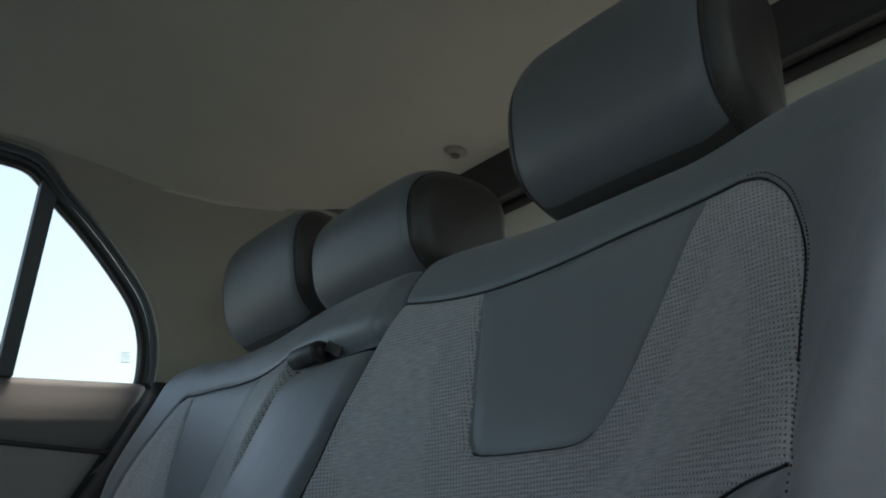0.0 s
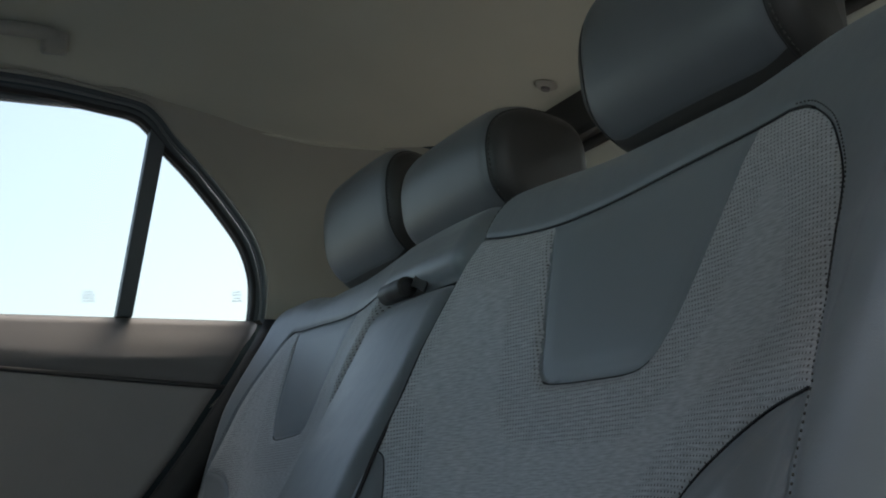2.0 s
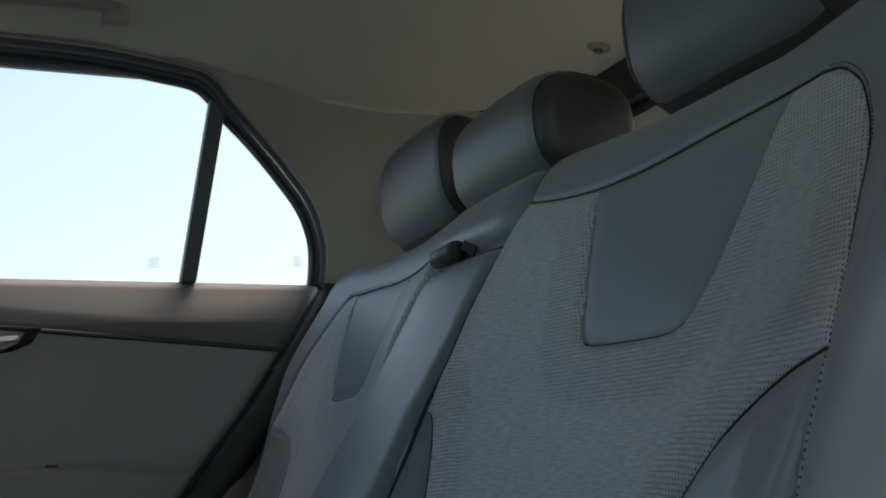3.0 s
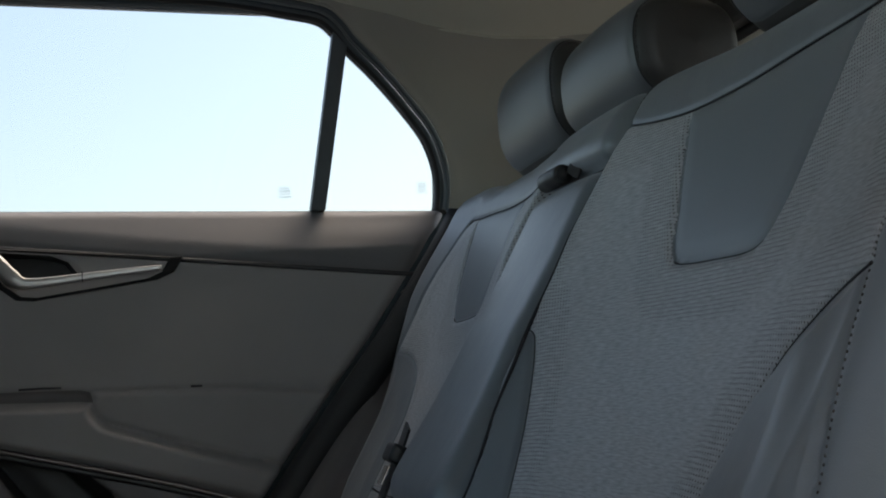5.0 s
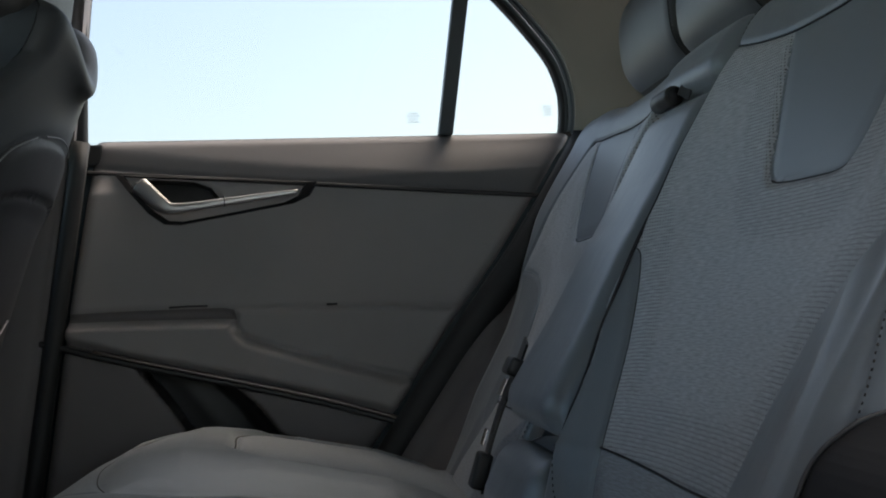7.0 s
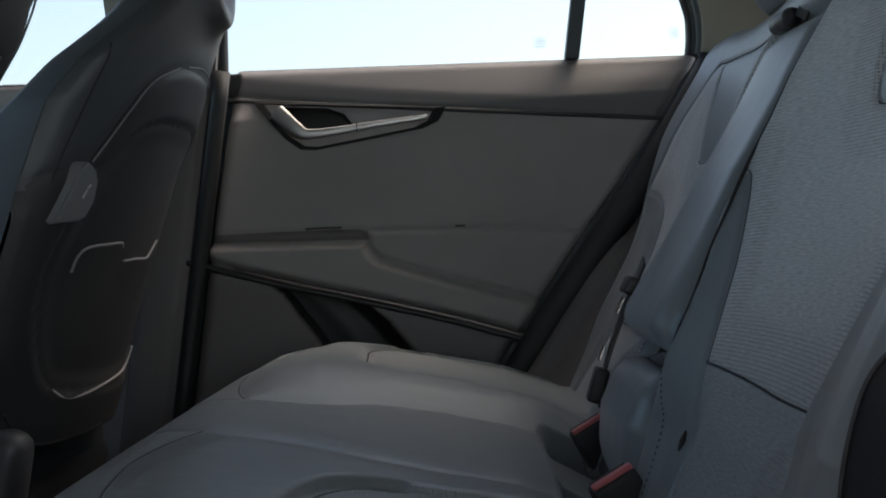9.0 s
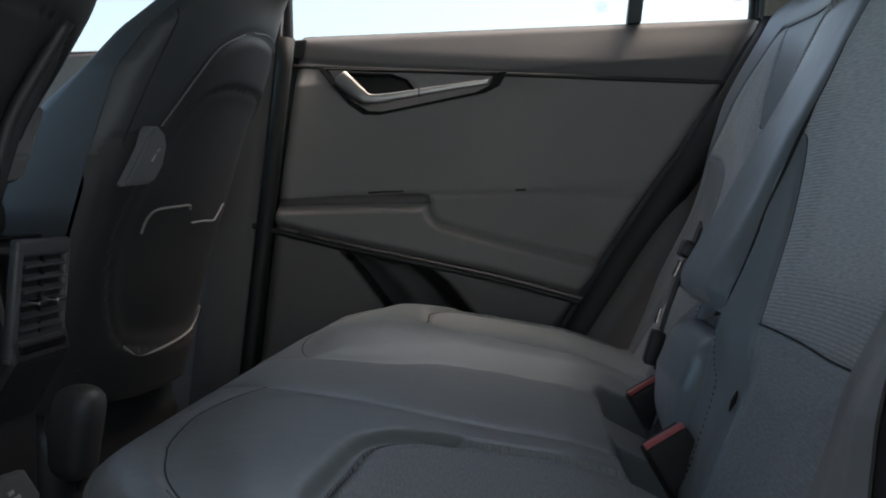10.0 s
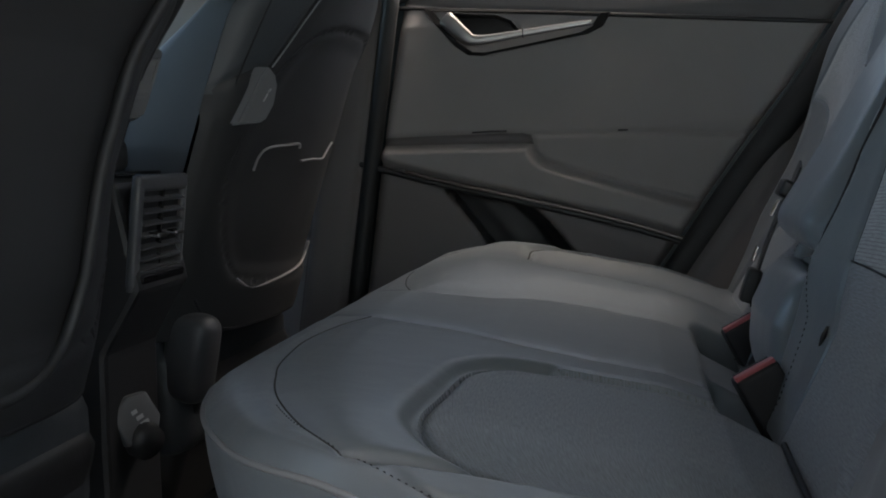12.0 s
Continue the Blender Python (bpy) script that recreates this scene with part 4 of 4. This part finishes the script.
skin("lining", np.stack([gx, gy, roof_z(gx, gy)], -1), HEADLINER, roof, "", skirt=(0, 0, 0.05), cap=False)
seam_pts = [(x, 0.636, float(roof_z(x, 0.636)) - 0.001) for x in np.linspace(0.16, 0.70, 30)]
rod("lining_edge", seam_pts, 0.0025, HEADLINER, roof)
clip = thing("roof_clip", "small round warm grey clip in the roof lining", "trim clip")
cz = float(roof_z(0.679, 0.297))
bm = bmesh.new()
bmesh.ops.create_cone(bm, cap_ends=True, segments=24, radius1=0.012, radius2=0.018, depth=0.005)
bm.transform(pose(0.679, 0.297, cz - 0.004, 0, 14, 0))
bmesh.ops.bevel(bm, geom=[e for e in bm.edges if len(e.link_faces) == 2 and e.calc_face_angle() > 0.6], offset=0.001, segments=2, affect="EDGES")
part("cap", bm, PILLAR, clip)
bm = bmesh.new()
bmesh.ops.create_cone(bm, cap_ends=True, segments=18, radius1=0.006, radius2=0.007, depth=0.004)
bm.transform(pose(0.678, 0.297, cz - 0.008, 0, 14, 0))
part("button", bm, TRIM_SOFT, clip)

grab = thing("grab_handle", "warm grey plastic grab handle under the roof", "grab handle")
g = [(0.030, 0.548, 1.325), (0.026, 0.522, 1.306), (0.008, 0.508, 1.302), (-0.02, 0.505, 1.303), (-0.09, 0.505, 1.305), (-0.16, 0.505, 1.303), (-0.185, 0.508, 1.302), (-0.205, 0.522, 1.306), (-0.21, 0.548, 1.325)]
g = [(x + 0.014, y, z - 0.003) for x, y, z in g]
rod("grip", curve(g, 6), 0.013, PILLAR, grab, sides=12, flat=((0, 0, 1), 0.8))
for gx0 in (0.034, -0.189):
    part("mount", box(0.036, 0.035, 0.050, 0.007, pose(gx0, 0.520, 1.300, 12), 3), PILLAR, grab, smooth=True)

arch = thing("side_trim", "black plastic trim beside the rear seat", "trim", kind="structure")
edge_line = curve([(0.30, 0.590), (0.19, 0.585), (0.155, 0.575), (0.135, 0.556), (0.122, 0.52), (0.116, 0.487), (0.108, 0.44), (0.08, 0.36)], 5)
part("trim_cover", prism([tuple(v) for v in edge_line] + [(0.08, 0.15), (0.46, 0.15), (0.46, 0.60)], "y", -0.845, -0.722), MATT_BLACK, arch)
rod("rounded_edge", [(x, -0.841, z - 0.004) for x, z in edge_line], 0.007, MATT_BLACK, arch)
rod("edge_line", [(x - 0.001, -0.724, z + 0.0005) for x, z in edge_line], 0.0014, SHELL, arch, "thin grey edge")

# ---- tailgate and load space ----
tail = thing("tailgate", "black tailgate frame with a rear window", "tailgate", kind="structure")
part("header", box(0.05, 1.30, 0.080, 0.010, pose(0.754, 0, 1.178, 0, -8, 0)), BLACK, tail, "black plastic header")
part("lower_trim", box(0.02, 1.16, 0.10, 0.006, pose(0.788, 0, 1.10, 0, -8, 0)), PALE_TRIM, tail, "pale beige tailgate trim")
rod("seal_tube", [(0.772, y, 1.136) for y in np.linspace(-0.58, 0.58, 12)], 0.010, RUBBER, tail)
gp = part("pane", prism([(0.80, 1.13), (1.22, 0.86), (1.222, 0.864), (0.802, 1.134)], "y", -0.56, 0.56), GLASS, tail, "sloping rear glass")
gp.visible_shadow = False
part("lower_panel", box(0.06, 1.25, 0.86, 0.02, pose(1.26, 0, 0.43)), BLACK, tail)
shelf = thing("load_cover", "dark grey load cover behind the seats", "load cover", kind="structure")
part("board", box(0.72, 1.26, 0.02, 0.006, pose(0.86, 0, 0.80)), TRIM, shelf)

# ---- floor, sills, front of the cabin ----
cabin = thing("floor", "dark carpeted cabin floor", "floor", kind="structure")
gx, gy = np.meshgrid(np.linspace(-1.7, 1.24, 60), np.linspace(-0.74, 0.74, 50), indexing="ij")
gz = 0.06 + 0.16 * np.exp(-(gy / 0.13) ** 4) * (gx < -0.45) + 0.012 * np.array([[noise.noise((a * 6, b * 6, 0)) for b in gy[0]] for a in gx[:, 0]])
skin("carpet", np.stack([gx, gy, gz], -1), CARPET, cabin, "", skirt=(0, 0, -0.05), cap=False)
for sd in (-1, 1):
    body = thing("body_side", "dark blue-grey painted car body side", "car body", kind="structure")
    part("sill", box(2.9, 0.07, 0.20, 0.03, pose(-0.25, sd * 0.775, 0.0)), PAINT, body)
    part("fender", prism([(0.46, 0.12), (1.26, 0.10), (1.26, 0.95), (0.95, 0.96), (0.48, 0.93)], "y", sd * 0.745, sd * 0.80, 0.01), PAINT, body)
    rod("roof_rail", [(-1.2, sd * 0.66, 1.27), (-0.4, sd * 0.665, 1.30), (0.2, sd * 0.665, 1.275), (0.6, sd * 0.65, 1.235), (0.85, sd * 0.60, 1.17)], 0.035, PAINT, body, sides=12)
    part("front_door_panel", prism([(-1.45, 0.10), (-0.64, 0.10), (-0.60, 0.955), (-1.45, 0.99)], "y", sd * 0.725, sd * 0.79, 0.01), TRIM, body, "dark front door trim")
    rod("front_pillar", [(-1.50, sd * 0.72, 0.92), (-1.15, sd * 0.67, 1.25)], 0.035, BLACK, body)
    rod("middle_pillar", [(-0.55, sd * 0.735, 0.92), (-0.505, sd * 0.66, 1.27)], 0.045, BLACK, body, flat=((0, 1, 0), 0.5))
    if sd > 0:
        part("rear_door_skin", prism([(-0.66, 0.10), (0.48, 0.10), (0.47, 0.925), (-0.66, 0.95)], "y", 0.752, 0.79, 0.008), PAINT, body)
for sd in (-1, 1):
    front_pane = thing("front_window_1", "clear front side window", "window", kind="structure")
    part("pane", prism([(-1.42, 0.97), (-0.60, 0.95), (-0.56, 1.25), (-1.12, 1.25)], "y", sd * 0.70, sd * 0.704), GLASS, front_pane).visible_shadow = False
screen = thing("windscreen", "tinted sloping windscreen", "window", kind="structure")
part("pane", prism([(-1.70, 0.86), (-1.28, 1.27), (-1.276, 1.274), (-1.696, 0.864)], "y", -0.66, 0.66), TINTED, screen).visible_shadow = False
shell = thing("roof_shell", "dark blue-grey painted car roof", "car body", kind="structure")
gx, gy = np.meshgrid(np.linspace(-1.3, 0.85, 30), np.linspace(-0.69, 0.69, 30), indexing="ij")
skin("roof_skin", np.stack([gx, gy, roof_z(gx, gy) + 0.06], -1), PAINT, shell, "", skirt=(0, 0, 0.01), cap=False)
dash = thing("dashboard", "black dashboard under the windscreen", "dashboard", kind="structure")
bm = prism([(-1.75, 0.1), (-1.30, 0.1), (-1.22, 0.55), (-1.28, 0.80), (-1.75, 0.88)], "y", -0.72, 0.72, 0.03)
part("board", bm, BLACK, dash)

# ---- the open rear door beside the seat ----
open_door = thing("rear_door", "dark rear door swung wide open", "car door", kind="structure")
swing = Matrix.Translation((-0.50, -0.76, 0)) @ pose(0, 0, 0, 0, 0, -68)
for nm, mat_d, lo_y, hi_y in (("door_skin", PAINT, -0.075, -0.03), ("door_trim", TRIM_LOW, -0.03, 0.02)):
    bm = prism([(0.03, 0.08), (0.62, 0.08), (0.90, 0.55), (0.93, 0.93), (0.03, 0.95)], "y", lo_y, hi_y, 0.012)
    bm.transform(swing)
    part(nm, bm, mat_d, open_door)
fr = [swing @ Vector(v) for v in ((0.04, -0.02, 0.94), (0.09, 0.04, 1.24), (0.62, 0.05, 1.22), (0.74, 0.04, 1.16), (0.90, 0.0, 1.0), (0.92, -0.02, 0.93))]
rod("window_frame", curve(fr, 4), 0.018, BLACK, open_door)
bm = prism([(0.04, 0.93), (0.09, 1.24), (0.62, 1.22), (0.74, 1.16), (0.90, 1.0), (0.92, 0.93)], "y", -0.012, -0.008)
bm.transform(swing)
part("pane", bm, GLASS, open_door, "clear glass").visible_shadow = False

# ---- outside ----
ground = thing("ground", "plain grey asphalt ground beside the car", "ground", kind="structure")
skin("surface", np.stack([*np.meshgrid(np.linspace(-600, 600, 9), np.linspace(-600, 600, 9), indexing="ij"), np.full((9, 9), -0.36)], -1), ASPHALT, ground)
# unseen slab and posts, added to block sky light on the open side
canopy = thing("canopy", "unseen flat slab added to shade the open car side", "canopy", kind="structure")
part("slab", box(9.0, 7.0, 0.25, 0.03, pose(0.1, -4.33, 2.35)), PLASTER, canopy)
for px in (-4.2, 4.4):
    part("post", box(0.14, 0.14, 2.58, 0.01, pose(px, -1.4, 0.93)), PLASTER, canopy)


# ---- front seats ----
FW_Z = (0.40, 0.60, 0.75, 0.85, 0.90, 0.94, 0.975, 1.00, 1.06, 1.11)
FW = (0.268, 0.268, 0.268, 0.255, 0.240, 0.225, 0.215, 0.210, 0.195, 0.12)
# the inner edge, towards the console, falls away earlier
FW_IN = (0.268, 0.268, 0.268, 0.258, 0.235, 0.200, 0.165, 0.145, 0.130, 0.09)


def half_width(c, z):
    return np.where(np.asarray(c) < 0, np.interp(z, FW_Z, FW_IN), np.interp(z, FW_Z, FW))


def dipped(c, z):
    """The top edge sinks in the middle, where the headrest sits."""
    return z - 0.085 * step((z - 0.93) / 0.15) * np.exp(-(c / 0.085) ** 2)



def shell_x(c, z, back=0.0):
    return back - 0.585 + 0.37 * (z - 0.43) - 0.09 * np.minimum(1, np.abs(c) / 0.26) ** 2.5 - 0.03 * step((z - 1.0) / 0.12) ** 2


def front_seat(side, label):
    """side 1: the seat ahead of the closed door; its inner edge faces the console."""
    seat = thing("front_seat", label, "car seat", "front seats")
    cy = 0.38

    def back(z):
        """How far the seat stands further forward, by height."""
        return 0 * z if side > 0 else np.interp(z, (0.45, 0.55, 0.65, 0.75, 0.85, 1.0), (-0.01, -0.015, -0.03, -0.03, 0.0, 0.02))

    def place(t, z, h):
        t = t / 0.26
        w = half_width(t, z)
        c = t * w
        x = shell_x(c, z, back(z)) + h - rounded((1 - np.abs(t)) * w, 0.03) * 0.8 - rounded(1.11 - z, 0.05)
        return np.stack([x, side * (cy + c), dipped(c, z)], -1)

    def tz(p):
        p = np.asarray(p, float)
        return np.stack([0.26 * (p[:, 0] - cy) / half_width(p[:, 0] - cy, p[:, 1]), p[:, 1]], 1)

    half = [(0.112, 0.72), (0.118, 0.75), (0.150, 0.770), (0.169, 0.772), (0.184, 0.80), (0.206, 0.84), (0.234, 0.877), (0.284, 0.898), (0.342, 0.905)]
    arch = half + [(2 * cy - a, b) for a, b in half[::-1]]
    shell_line = np.vstack([tz(curve(arch, 6)), [(0.34, 0.72), (0.34, 0.40), (-0.34, 0.40), (-0.34, 0.72)]])
    ph = [(0.225, 0.484), (0.192, 0.50), (0.165, 0.55), (0.152, 0.617), (0.158, 0.671), (0.172, 0.72), (0.195, 0.776), (0.24, 0.815), (0.314, 0.829)]
    pocket_line = tz(curve(ph + [(2 * cy - a, b) for a, b in ph[::-1]] + [(0.45, 0.474), (0.31, 0.474)], 6, True))
    panels(seat, np.linspace(-0.26, 0.26, 120), np.r_[np.linspace(0.415, 0.95, 120)[:-1], np.linspace(0.95, 1.11, 40)], place, [
        ("map_pocket", pocket_line, SHELL, "black map pocket", -0.006, 0.03),
        ("back_shell", shell_line, SHELL, "dark plastic back shell", 0.004, 0.02),
    ], ("rear_cover", SEAT_GREY, "dark grey leather cover"), groove=(0.003, 0.005))

    # the upholstered front half with its side bolsters
    ts, zs = np.linspace(-1, 1, 60), np.linspace(0.40, 1.11, 70)
    t, z = np.meshgrid(ts, zs, indexing="ij")
    w = half_width(t, z)
    rear = shell_x(t * half_width(t, z), z, back(z)) - rounded((1 - np.abs(t)) * w, 0.03) * 0.8 - rounded(1.11 - z, 0.05)
    deep = np.interp(z, (0.40, 0.72, 0.85, 0.95, 1.11), (0.30, 0.28, 0.14, 0.10, 0.10)) * np.clip(1 - np.abs(t) ** 8, 0, 1) ** 0.5 - 0.03 * (1 - t * t) * step((1.0 - z) / 0.2)
    skin("upholstery", np.stack([rear - deep - 0.001, side * (cy + t * w), dipped(t * w, z)], -1), SEAT_GREY, seat, "dark grey leather upholstery")

    def line(p, h=0.0):
        q = tz(p)
        return place(q[:, 0], q[:, 1], np.full(len(q), h))

    rod("edge_seam", line(curve([(0.165, 0.92), (0.148, 0.86), (0.138, 0.80), (0.131, 0.74), (0.125, 0.66), (0.124, 0.60), (0.132, 0.52), (0.155, 0.43)], 6), 0.0), 0.0014, SEAM_SHADE, seat)
    # pale rod paints the highlight along the shell's edge
    rod("shell_highlight", line(curve(half[3:8], 6), 0.004), 0.0011, PIPING, seat)
    rod("cover_seam", line(curve([(0.31, 0.903), (0.33, 0.905), (0.38, 0.909), (0.43, 0.905), (0.47, 0.897)], 6), 0.004), 0.0010, PIPING, seat)
    if side > 0:
        rod("pocket_rim", line(curve([(0.187, 0.636), (0.190, 0.655), (0.203, 0.666), (0.24, 0.669), (0.268, 0.670), (0.272, 0.664)], 6), 0.001), 0.0019, TRIM, seat)
        rod("pocket_rim", line(curve([(0.287, 0.646), (0.33, 0.648), (0.376, 0.648), (0.390, 0.656), (0.41, 0.672)], 6), 0.001), 0.0019, TRIM, seat)
        rod("pocket_rim", line(curve([(0.21, 0.487), (0.235, 0.474), (0.262, 0.471), (0.33, 0.476), (0.41, 0.484), (0.44, 0.493), (0.452, 0.520)], 6), 0.0015), 0.0022, TRIM, seat)
    else:
        rod("shell_rim", line(curve([(0.30, 0.83), (0.315, 0.74), (0.325, 0.62), (0.335, 0.52), (0.36, 0.475), (0.42, 0.452), (0.55, 0.445)], 6), 0.002), 0.007, SHELL, seat)
    rod("lower_edge", line(curve([(0.150, 0.468), (0.172, 0.441), (0.214, 0.4185), (0.32, 0.4185), (0.45, 0.4185)], 6), 0.001), 0.0035, SEAM_SHADE, seat)
    # a tab with a hook at the inner edge
    hook = [(0.153, 0.776), (0.167, 0.765), (0.175, 0.749), (0.178, 0.721), (0.171, 0.698), (0.132, 0.695), (0.139, 0.729), (0.145, 0.762)]
    bm = bmesh.new()
    base = line(hook, -0.012)
    tip = line([(a * 0.92 + 0.155 * 0.08, b * 0.92 + 0.73 * 0.08) for a, b in hook], 0.016)
    lo, hi = [bm.verts.new(p) for p in base], [bm.verts.new(p) for p in tip]
    for i in range(8):
        bm.faces.new((lo[i], lo[(i + 1) % 8], hi[(i + 1) % 8], hi[i]))
    bm.faces.new(hi)
    bm.faces.new(lo[::-1])
    bmesh.ops.recalc_face_normals(bm, faces=bm.faces)
    bmesh.ops.bevel(bm, geom=bm.edges[:], offset=0.003, segments=2, affect="EDGES")
    tab = part("hook_tab", bm, GREY_PLASTIC, seat, "grey plastic hook tab")
    for zz, hh, dy in ((0.732, 0.010, 0.0), (0.741, 0.004, 0.003)):
        rod("hook_mark", line([(0.157 + dy, zz - hh / 2), (0.160 + dy, zz + hh / 2)], 0.0165), 0.0012, MARK, tab)
    # seat frame, side cover and cushion
    part("seat_cushion", box(0.50, 0.50, 0.17, 0.05, pose(-0.90, side * cy, 0.35, 0, 5, 0), 4), SEAT_GREY, seat, smooth=True)
    part("lower_frame", box(0.14, 0.46, 0.24, 0.03, pose(-0.74, side * cy, 0.27, 0, 20, 0), 3), BLACK, seat, smooth=True)
    part("rail", box(0.5, 0.05, 0.05, 0.01, pose(-0.85, side * (cy - 0.18), 0.12)), BLACK, seat)
    part("rail", box(0.5, 0.05, 0.05, 0.01, pose(-0.85, side * (cy + 0.18), 0.12)), BLACK, seat)
    if side > 0:
        part("hinge_cover", box(0.07, 0.062, 0.125, 0.030, pose(-0.650, 0.158, 0.388, 0, 14, -12), 6), VENT_GREY, seat, "curved dark grey hinge cover", smooth=True)
    return seat


front_seat(1, "charcoal front seat back with map pocket and hook")
front_seat(-1, "dark front seat back close to the open door")


def front_headrest(y):
    hr = thing("headrest", "charcoal leather headrest on metal posts", "headrest", "front headrests")
    bm = box(0.10, 0.27, 0.19, 0.042, pose(-0.445, y, 1.135, 0, 10, 0), 5)
    part("pad", bm, DARK_LEATHER, hr, smooth=True)
    for s in (-0.07, 0.07):
        rod("post", [(-0.43, y + s, 1.10), (-0.445, y + s, 0.97)], 0.006, CHROME, hr)
    return hr


front_headrest(0.38)
front_headrest(-0.38)

# ---- centre console with rear vents ----
console = thing("centre_console", "black console with rear air vents and a socket cover", "console")
side_line = [(-1.28, 0.10), (-0.675, 0.10), (-0.668, 0.32), (-0.662, 0.43), (-0.612, 0.505), (-0.632, 0.632), (-0.645, 0.640), (-0.80, 0.64), (-1.28, 0.58)]
part("housing", prism(side_line, "y", -0.080, 0.078, 0.008), BLACK, console, "black plastic housing")
part("lid", box(0.30, 0.17, 0.045, 0.018, pose(-0.83, 0, 0.668), 4), DARK_LEATHER, console, "padded console lid", smooth=True)
part("lid_edge", box(0.05, 0.14, 0.006, 0.002, pose(-0.66, 0.0, 0.643, 0, 4, 0)), GLOSS, console, "glossy black edge")
face = Matrix.Translation((-0.621, -0.006, 0.570)) @ pose(0, 0, 0, 0, 9.0, 0)
for dy, dz, sy, sz in ((0, 0.061, 0.150, 0.020), (0, -0.062, 0.150, 0.012), (-0.068, 0, 0.016, 0.124), (0.070, 0, 0.010, 0.124)):
    part("vent_frame", box(0.012, sy, sz, 0.005, face @ pose(0.006, dy, dz), 3), VENT_GREY, console, "dark grey vent surround", smooth=True)
part("vent_cavity", box(0.012, 0.126, 0.104, 0.001, face @ pose(-0.001, 0, 0)), SEAM_SHADE, console)
for k in range(7):
    part("vent_slat", box(0.018, 0.124, 0.0034, 0.001, face @ pose(0.006, 0, 0.043 - 0.0142 * k, 0, 14, 0)), VENT_GREY, console)
part("vent_divider", box(0.014, 0.004, 0.108, 0.001, face @ pose(0.004, 0, 0)), GLOSS, console)
for dy in (-0.026, 0.030):
    part("vent_tab", box(0.014, 0.026, 0.006, 0.002, face @ pose(0.017, dy, 0.0)), CHROME, console, "bright metal vent tab")
part("vent_lip", box(0.014, 0.13, 0.010, 0.003, face @ pose(0.012, 0, -0.052)), GLOSS, console, "gloss black lip")
sock = [(-0.030, -0.024), (0.014, -0.030), (0.028, -0.012), (0.024, 0.024), (-0.004, 0.032), (-0.032, 0.022)]
bm = prism(sock, "x", 0, 0.016, 0.004, 3)
bm.transform(pose(-0.662, -0.017, 0.343, 20, -6, -34))
cover = part("socket_cover", bm, GREY_PLASTIC, console, "grey socket cover", smooth=True)
for dy, dz, w in ((-0.004, 0.010, 0.008), (0.0, 0.001, 0.010), (0.003, -0.008, 0.012)):
    part("cover_mark", box(0.001, w, 0.005, 0, pose(-0.662, -0.017, 0.343, 20, -6, -34) @ pose(0.0165, dy, dz)), MARK, cover)
rod("socket_cup", [(-0.672, -0.004, 0.325), (-0.655, -0.014, 0.318), (-0.640, -0.024, 0.312)], (0.025, 0.025, 0.022), BLACK, console, "dark socket cup", sides=16)

# ---- belts and buckles ----
def buckle(y, x, z, label, tilt=-26, turn=8):
    b = thing("seat_belt_buckle", label, "belt buckle", "rear belt buckles")
    m = pose(x, y, z, 0, tilt, turn)
    part("body", box(0.048, 0.032, 0.090, 0.006, m @ pose(0, 0, -0.044), 3), SHELL, b, "black plastic housing", smooth=False)
    part("release_button", box(0.044, 0.011, 0.006, 0.0015, m @ pose(0, -0.008, 0.002)), RED, b, "red release button")
    part("slot", box(0.040, 0.009, 0.003, 0.001, m @ pose(0, 0.007, 0.0015)), SEAM_SHADE, b)
    part("rivet", box(0.005, 0.003, 0.005, 0.001, m @ pose(0.012, -0.0155, -0.062)), SEAM_SHADE, b)
    ribbon("stalk", [m @ Vector((0, 0, -0.07)), m @ Vector((0.01, 0, -0.11)), m @ Vector((0.03, 0, -0.15))], (0.02, 0, 0.0), 0.003, WEBBING, b)
    return b


buckle(0.150, 0.081, 0.405, "black belt buckle with red button by the middle seat")
buckle(-0.160, 0.069, 0.402, "black belt buckle with red button in the seat gap")

belt = thing("seat_belt", "dark seat belt strap with a bright metal tongue", "seat belt")
ribbon("webbing", curve([(0.168, 0.17, 0.60), (0.150, 0.16, 0.565), (0.128, 0.158, 0.52), (0.110, 0.157, 0.475), (0.098, 0.156, 0.43)], 6), (0.002, 0.016, 0.004), 0.003, BLACK, belt)
part("tongue", box(0.020, 0.045, 0.022, 0.005, pose(0.148, 0.156, 0.570, 0, 28, 0), 3), BLACK, belt, smooth=True)
part("tongue_plate", box(0.003, 0.024, 0.022, 0.001, pose(0.132, 0.150, 0.548, 0, 28, 0)), CHROME, belt, "bright metal tongue")
part("anchor_plate", box(0.003, 0.018, 0.020, 0.001, pose(0.105, 0.146, 0.492, 0, 22, 0)), CHROME, belt, "bright metal plate")
part("anchor_cover", box(0.018, 0.030, 0.044, 0.005, pose(0.098, 0.152, 0.452, 0, 20, 0), 3), SHELL, belt, smooth=True)
